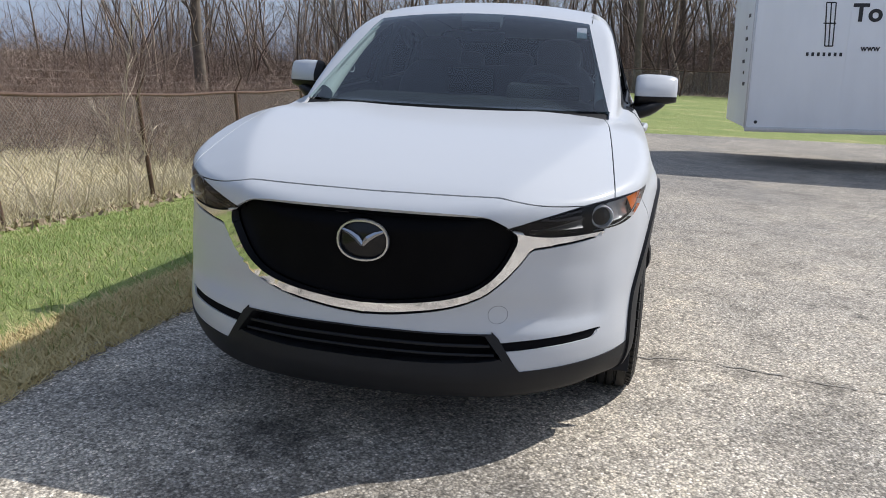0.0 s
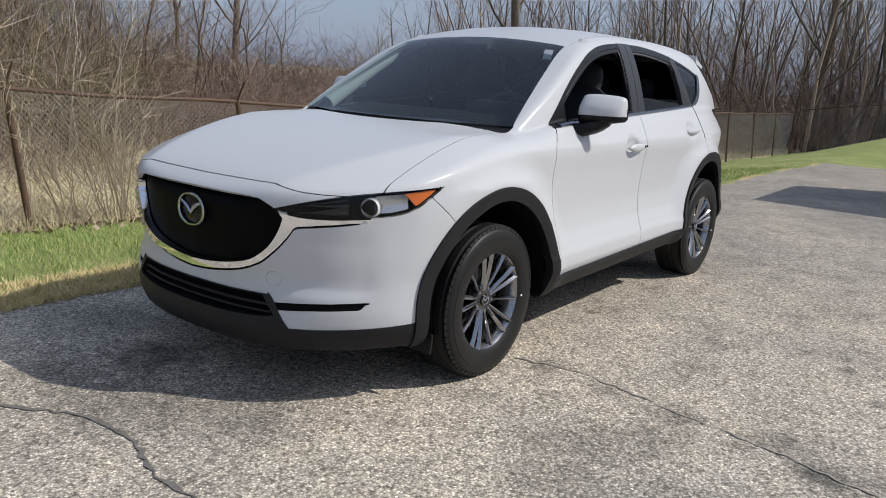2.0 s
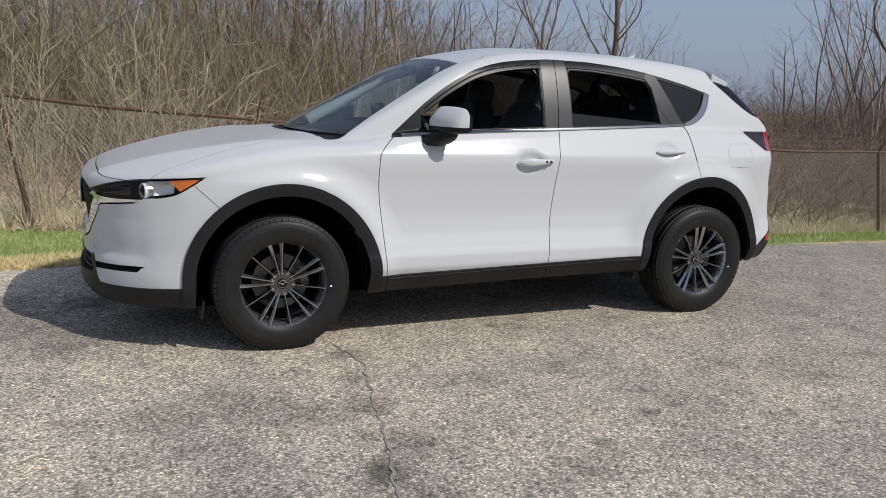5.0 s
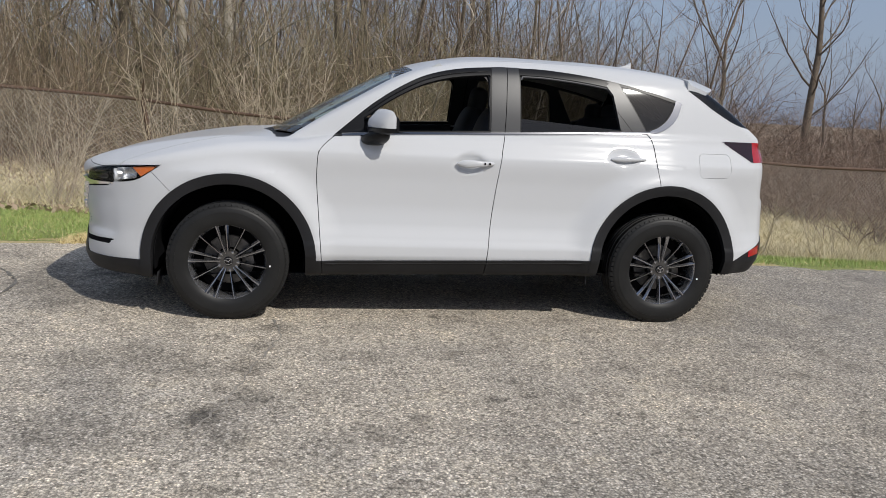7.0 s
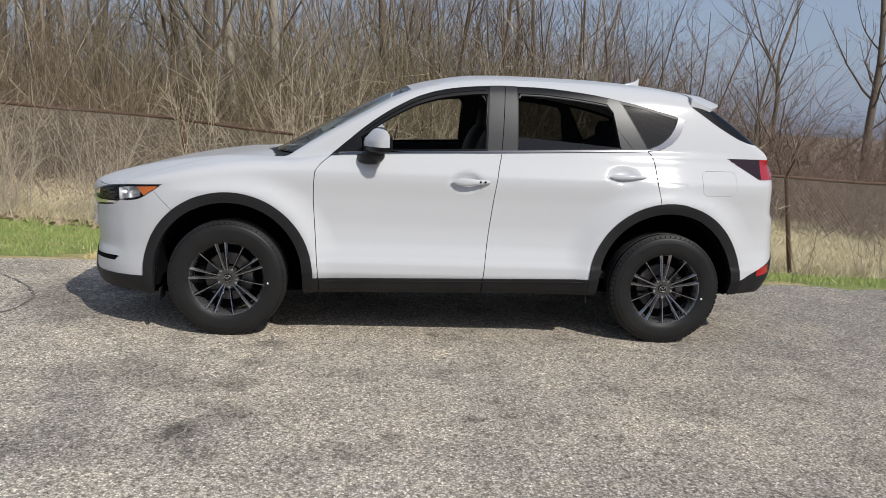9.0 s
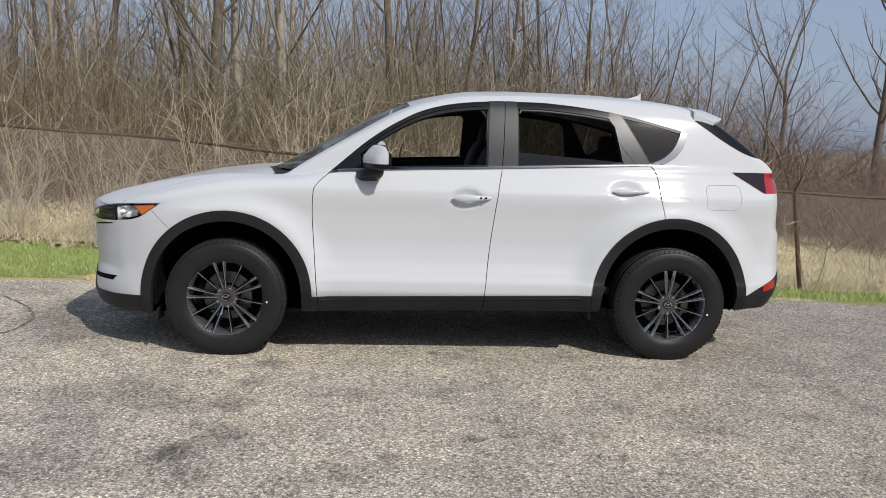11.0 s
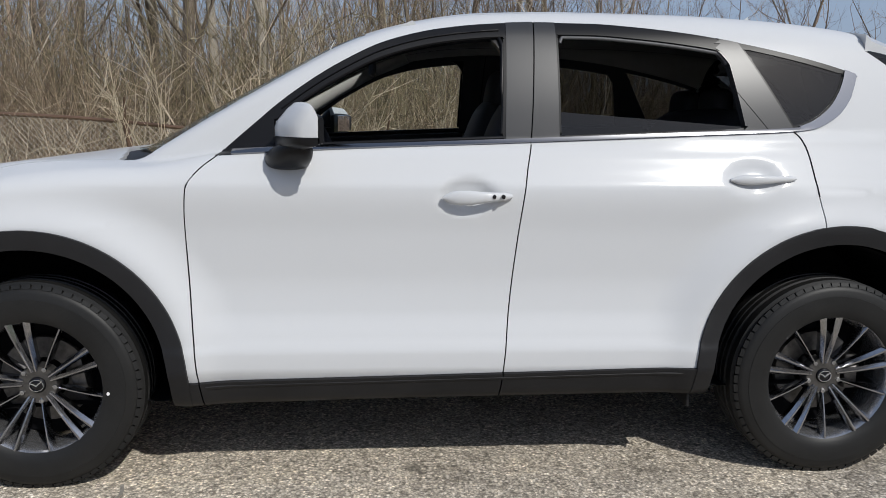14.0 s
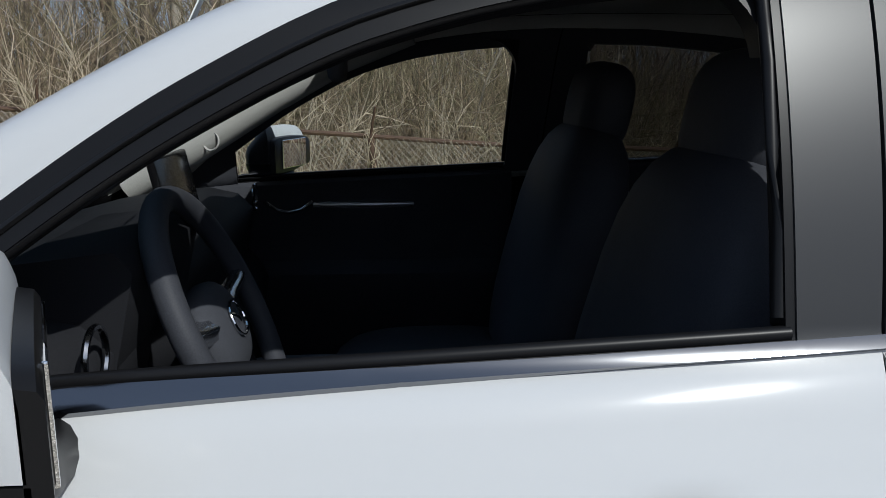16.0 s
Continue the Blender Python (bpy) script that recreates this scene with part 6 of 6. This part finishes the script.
def thicket_arrays(seed, stems, spread, tall, radius, twigs, wander=0.2, arch_over=0.1, lean=0.32):
    """A clump of thin stems, some bowed over, with side twigs, as arrays."""
    rnd = random.Random(seed)
    store = ([], [])
    for _ in range(stems):
        base = Vector((rnd.gauss(0, spread), rnd.gauss(0, spread), -0.1))
        length = tall * rnd.uniform(0.4, 1.1)
        pts = bough(rnd, base, Vector((rnd.gauss(0, lean), rnd.gauss(0, lean), 1)), length, 4, wander, -arch_over * rnd.random() ** 2 * 4)
        r = radius * rnd.uniform(0.4, 1.2)
        limb(store, pts, taper(r, 4), 3)
        for _ in range(twigs):
            q, d = off_branch(rnd, pts, rnd.uniform(0.2, 1.0), rnd.uniform(0.4, 1.1))
            limb(store, bough(rnd, q, d, length * rnd.uniform(0.10, 0.30), 2, 0.28, 0.08), [r * 0.5, r * 0.38, r * 0.18], 3)
    return np.array(store[0]), np.array(store[1])


def sapling_arrays(seed, tall, radius, limbs=9, twigs=5, wide=0.5):
    """One slender young tree with curved limbs, as arrays."""
    rnd = random.Random(seed)
    store = ([], [])
    lead = bough(rnd, Vector((0, 0, -0.3)), Vector((rnd.gauss(0, 0.10), rnd.gauss(0, 0.10), 1)), tall, 6, 0.08, 0.02)
    limb(store, lead, taper(radius, 6, 0.15), 5)
    for k in range(limbs):
        f = 0.12 + 0.85 * (k + rnd.random()) / limbs
        q, d = off_branch(rnd, lead, f, rnd.uniform(0.5, 1.15))
        length = tall * rnd.uniform(0.18, 0.38) * (1.1 - 0.5 * f) * (0.75 + 0.5 * wide)
        r = max(0.006, radius * (1 - 0.7 * f) * rnd.uniform(0.22, 0.45))
        pts = bough(rnd, q, d, length, 4, 0.17, 0.14)
        limb(store, pts, taper(r, 4), 3)
        branch_out(rnd, store, pts, r, length, (twigs,), 0.7)
    return np.array(store[0]), np.array(store[1])


def spread_stuff(name, label, category, material, sources, places):
    """Many turned and scaled copies of the sources in one object."""
    ps, fs, n = [], [], 0
    for src, x, y, s, tall, spin in places:
        p, f = sources[src]
        c, w = math.cos(spin), math.sin(spin)
        z0 = float(ground_z(x, y))
        px, py = (p[:, 0] * c - p[:, 1] * w) * s, (p[:, 0] * w + p[:, 1] * c) * s
        pz = p[:, 2] * tall
        ps.append(np.column_stack([px + x - 0.045 * pz, py + y + 0.045 * pz, pz + z0]))
        fs.append(f + n)
        n += len(p)
    p, f = np.concatenate(ps), np.concatenate(fs)
    me = bpy.data.meshes.new(name)
    me.vertices.add(len(p))
    me.vertices.foreach_set("co", p.ravel().astype(np.float32))
    me.loops.add(f.size)
    me.loops.foreach_set("vertex_index", f.ravel().astype(np.int32))
    me.polygons.add(len(f))
    me.polygons.foreach_set("loop_start", np.arange(0, f.size, 4, dtype=np.int32))
    me.update(calc_edges=True)
    me.materials.append(material)
    return tagged(new(name, me), label, category, kind="stuff")


rnd = random.Random(9)
spin = lambda: rnd.uniform(0, 6.28)


def strewn(n, kinds_n, xs, ys, wide, tall):
    """Places for n clumps; ys and tall may follow x."""
    out = []
    for _ in range(n):
        x = rnd.uniform(*xs)
        lo, hi = ys(x) if callable(ys) else ys
        t0, t1 = tall(x) if callable(tall) else tall
        out.append((rnd.randrange(kinds_n), x, rnd.uniform(lo, hi), rnd.uniform(*wide), rnd.uniform(t0, t1), spin()))
    return out


brush = [thicket_arrays(30 + k, 46, 0.6, 3.0, 0.0085, 4) for k in range(4)]
bramble = [thicket_arrays(230 + k, 34, 0.8, 1.5, 0.006, 3, 0.3, 0.25) for k in range(3)]
spread_stuff("thicket", "dense tan brush of bare stems beyond the fence", "brush", TWIG, brush, strewn(95, 4, (-18, 7), lambda x: (11.0, 16) if x < 5 else (17, 22), (0.9, 1.3), (0.8, 1.6)))
spread_stuff("thicket", "olive brown brush among the tan stems", "brush", OLIVE_TWIG, brush, strewn(110, 4, (-18, 8), (13.5, 21), (1.1, 1.6), (1.3, 2.4)))
spread_stuff("thicket", "tangled low brambles over the dry field", "brush", RED_TWIG, bramble, strewn(70, 3, (-12, 6), (8.8, 12.5), (0.8, 1.3), (0.5, 1.0)))
spread_stuff("thicket", "reddish brown brush at the field's far side", "brush", RED_TWIG, brush, [(s, x, y + 0.10 * max(0, x), w, h, a) for s, x, y, w, h, a in strewn(105, 4, (3, 62), (17, 27), (1.2, 1.8), lambda x: (0.95, 1.35) if x < 22 else (1.1, 1.75))])
spread_stuff("thicket", "low reddish brush close behind the fence", "brush", RED_TWIG, brush, strewn(85, 4, (5, 40), lambda x: (max(12.2, 20.5 - 0.45 * x), max(12.2, 20.5 - 0.45 * x) + 8), (1.0, 1.5), (0.5, 0.9)))
spread_stuff("thicket", "grey brown brush beyond the far lawn", "brush", RED_TWIG, brush, strewn(110, 4, (35.5, 46), (-24, 22), (1.3, 2.0), (0.7, 1.7)))
spread_stuff("thicket", "dark low brush crowding the fence", "brush", RED_TWIG, brush, strewn(85, 4, (12.5, 37), (7.4, 14), (0.9, 1.4), (0.45, 0.85)))
skyline = curve((-40, 10.5), (8, 10.5), (12, 9.4), (14, 8.0), (15.5, 6.6), (17.5, 4.4), (20, 3.6))
shrubs = [thicket_arrays(90 + k, 20, 0.5, 4.6, 0.011, 10, 0.16, 0.0) for k in range(3)]
spread_stuff("thicket", "tall fine brown brush below the trees", "brush", RED_TWIG, shrubs, strewn(130, 3, (-22, 16), (19, 27), (1.1, 1.6), lambda x: (0.6, min(1.45, float(skyline(x)) / 4.6))))
young = [sapling_arrays(190 + k, 9.0, 0.050 + 0.012 * (k % 3), 12, 5) for k in range(6)]
bushy = [sapling_arrays(390 + k, 9.0, 0.048 + 0.014 * (k % 3), 16, 7, 0.8) for k in range(5)]
spread_stuff("thicket", "slender grey brown saplings behind the brush", "brush", GREY_TWIG, bushy, strewn(175, 5, (0.5, 17.5), (20, 34), (0.8, 1.1), lambda x: (0.05 * float(skyline(x)), 0.112 * float(skyline(x)))))
spread_stuff("far_woods", "grey brown bare wood behind the brush", "woods", GREY_TWIG, young, strewn(130, 6, (-34, 2), (18, 44), (0.9, 1.4), (0.8, 1.4)))
spread_stuff("far_woods", "close grey brown trees beyond the lawn", "woods", GREY_TWIG, bushy, strewn(120, 5, (39, 60), (-14, 26), (1.0, 1.5), (0.6, 1.2)))
spread_stuff("far_woods", "dense brown undergrowth beyond the lawn", "woods", RED_TWIG, shrubs, strewn(95, 3, (42, 58), (-30, 30), (2.2, 3.2), (0.7, 1.4)))
spread_stuff("far_woods", "bare wood beyond the lawn's fence", "woods", GREY_TWIG, young, strewn(330, 6, (37, 60), (-32, 34), (1.0, 1.6), (0.7, 1.5)))
pale = [sapling_arrays(290 + k, 5.0, 0.022, 8, 6) for k in range(3)]
spread_stuff("thicket", "pale crooked saplings at the wood's edge", "brush", SILVER_TWIG, pale, strewn(26, 3, (-14, 6), (13, 19), (1.4, 2.2), (0.7, 1.1)))
spread_stuff("far_woods", "low bare brush far beyond the field", "woods", GREY_TWIG, shrubs, strewn(70, 3, (14, 80), (36, 62), (2.6, 3.6), (0.8, 1.35)))
# unseen woods on the camera's side, added to close the horizon in reflections
ring = [(rnd.randrange(6), x, y, 2.2, 1.2, spin()) for x, y in [(rnd.uniform(-90, 70), rnd.uniform(-95, -75)) for _ in range(36)] + [(rnd.uniform(-95, -75), rnd.uniform(-70, 60)) for _ in range(28)]]
spread_stuff("far_woods", "unseen bare wood across the lot, added for reflections", "woods", GREY_TWIG, young, ring)


def bush(seed, x, y, tall, stems):
    rnd = random.Random(seed)
    top = thing("bush", "bare tan shrub growing through the fence", "shrub", "shrubs along the fence")
    top.matrix_basis = lean_at(x, y)
    for k in range(stems):
        p, f = thicket_arrays(1000 * seed + k, 1, 0.13, tall, 0.0105, 11, 0.13, 0.0, 0.17)
        me = bpy.data.meshes.new("stem")
        me.from_pydata(p.tolist(), [], f.tolist())
        part("stem", me, PALE_TWIG, top)


PALE_TWIG = varied("pale_tan_twig", (0.44, 0.35, 0.25), (0.62, 0.52, 0.39), 2, 0.85, 0, own=False)
for k, (x, y, tall, stems) in enumerate(((-6.2, 6.5, 2.4, 26), (-4.6, 6.7, 2.6, 24), (-3.2, 6.5, 2.2, 20), (-1.6, 6.6, 2.6, 26), (-0.4, 6.4, 2.6, 24), (0.25, 6.5, 2.9, 30), (1.75, 6.3, 1.9, 12), (2.5, 6.45, 2.5, 22), (5.36, 6.22, 2.0, 3), (5.72, 6.22, 1.6, 3), (6.8, 6.2, 3.0, 5), (7.05, 6.22, 1.8, 3), (7.8, 6.2, 1.4, 3), (9.2, 6.5, 1.4, 5), (16.6, 6.6, 1.8, 14), (19.0, 6.8, 1.6, 12), (-8.0, 6.8, 2.8, 26))):
    bush(70 + k, x, y, tall, stems)



def vine(seed, x, strands):
    """A dead climber wound about a fence post."""
    rnd = random.Random(seed)
    top = thing("dead_vine", "pale dead vine wound about a rusty fence post", "vine")
    high, low = at(rail_x, x), float(ground_z(x, FENCE_Y))
    top.matrix_basis = pose(x, FENCE_Y, low)
    for k in range(strands):
        a, r = rnd.uniform(0, 6.28), rnd.uniform(0.045, 0.075)
        z0, z1 = (high - low) * rnd.uniform(0.1, 0.8), (high - low) + rnd.uniform(-0.1, 0.22)
        pts = []
        for q in range(22):
            f = q / 21
            w = a + 9 * f + rnd.uniform(-0.2, 0.2)
            lean = -0.16 * (1 - (z0 + (z1 - z0) * f) / (high - low))
            pts.append((-lean * (high - low) * 0.9 + (r + 0.10 * max(0, f - 0.85)) * math.cos(w), r * math.sin(w) + 0.03 * high, z0 + (z1 - z0) * f))
        part("strand", tube(bmesh.new(), pts, [0.007 - 0.004 * q / 21 for q in range(22)], 5), PALE_TWIG, top)


vine(7, -11.32 + 3.12 * 4, 8)
vine(8, -11.32 + 3.12 * 3, 5)

# ---- the trailer ----
SIDING = shader("white_aluminium_siding", (0.87, 0.875, 0.88), 0.38)
coloured(SIDING, ramp(SIDING, noisy(SIDING, coords(SIDING, (1, 1, 0.3), own=True), 1.6, 5, 0.6), [(0.3, (0.82, 0.825, 0.83)), (0.7, (0.90, 0.905, 0.91))]))
TREAD_PLATE = varied("grey_diamond_plate", (0.48, 0.48, 0.49), (0.60, 0.60, 0.61), 4, 0.35, 0.4, 60, metal=0.6)
INK = varied("black_vinyl_lettering", (0.012, 0.012, 0.014), (0.02, 0.02, 0.022), 5, 0.45, 0)
TX, TY, TZ, TTOP = 8.66, -2.54, 0.54, 2.75
trailer = thing("trailer", "white enclosed box trailer with black lettering on the asphalt", "trailer", m=pose(TX, TY, 0, -1.6, 0, 0))
bm = bmesh.new()
block(bm, (2.1, 7.2, TTOP - TZ), pose(1.05, -3.6, (TTOP + TZ) / 2), 0.03, 2)
rounded("box", bm, SIDING, trailer, "white aluminium box")
for k in range(6):
    bm = bmesh.new()
    block(bm, (0.006, 0.010, TTOP - TZ - 0.12), pose(-0.002, -1.22 * (k + 1), (TTOP + TZ) / 2))
    part("panel_seam", bm, SIDING, trailer)
bm = bmesh.new()
block(bm, (0.035, 0.035, TTOP - TZ), pose(0.0, 0.0, (TTOP + TZ) / 2), 0.008)
rounded("corner_trim", bm, TREAD_PLATE, trailer, "bright aluminium corner trim")
bm = bmesh.new()
block(bm, (0.02, 7.2, 0.07), pose(-0.004, -3.6, TZ - 0.01), 0.005)
rounded("bottom_rail", bm, TREAD_PLATE, trailer, "bright aluminium bottom rail")
bm = bmesh.new()
block(bm, (1.3, 6.6, 0.06), pose(1.15, -3.7, TZ - 0.04))
part("chassis", bm, PLASTIC, trailer)
for y in (-4.2, -5.05):
    bm = bmesh.new()
    lathe(bm, [(0.0, -0.1), (0.2, -0.1), (0.34, -0.09), (0.36, -0.05), (0.36, 0.05), (0.34, 0.09), (0.2, 0.1), (0.0, 0.08)], 32, pose(0.16, y, 0.36, 0, -90, 0))
    rounded("trailer_wheel", bm, RUBBER, trailer, "black trailer wheel")
bm = bmesh.new()
block(bm, (0.22, 1.85, 0.10), pose(0.02, -4.62, 0.78), 0.03)
rounded("wheel_arch", bm, PLASTIC, trailer)
bm = bmesh.new()
lathe(bm, [(0, 0.012), (0.016, 0.012), (0.022, 0.004), (0.024, 0)], 16, pose(-0.002, -0.14, 0.63, 0, -90, 0))
part("marker_lamp", bm, INK, trailer)
bm = bmesh.new()
for a, b in (((-0.93, 1.68), (-0.89, 2.25)), ((-1.03, 1.68), (-1.01, 2.25)), ((-0.93, 1.68), (-1.03, 1.68)), ((-0.89, 2.25), (-1.01, 2.25)), ((-0.98, 1.68), (-0.95, 2.25)), ((-0.88, 1.98), (-1.04, 1.98))):
    tube(bm, [(-0.003, *a), (-0.003, *b)], 0.008, 4)
part("logo", bm, INK, trailer, "tall black outlined emblem shape")
for k in range(7):
    bm = bmesh.new()
    block(bm, (0.004, 0.034, 0.05), pose(-0.002, -0.72 - 0.071 * k, 1.57))
    part("letter_bar", bm, INK, trailer)
for k in range(7):
    bm = bmesh.new()
    block(bm, (0.10 if k % 2 else 0.2, 0.004, 0.05), pose(0.5 + 0.1 * (k % 3), 0.003, 1.15 + 0.16 * k))
    part("letter_bar", bm, INK, trailer)


def writing(text, size, m, name):
    cu = bpy.data.curves.new(name, "FONT")
    cu.body, cu.size, cu.extrude, cu.offset = text, size, 0.002, size * 0.03
    tmp = new(name, cu)
    me = bpy.data.meshes.new_from_object(tmp)
    bpy.data.objects.remove(tmp)
    part(name, me, INK, trailer, "", m)


writing("To", 0.32, pose(-0.003, -1.235, 2.01, 90, 0, -90), "lettering")
writing("www", 0.11, pose(-0.003, -1.385, 1.62, 90, 0, -90), "lettering")
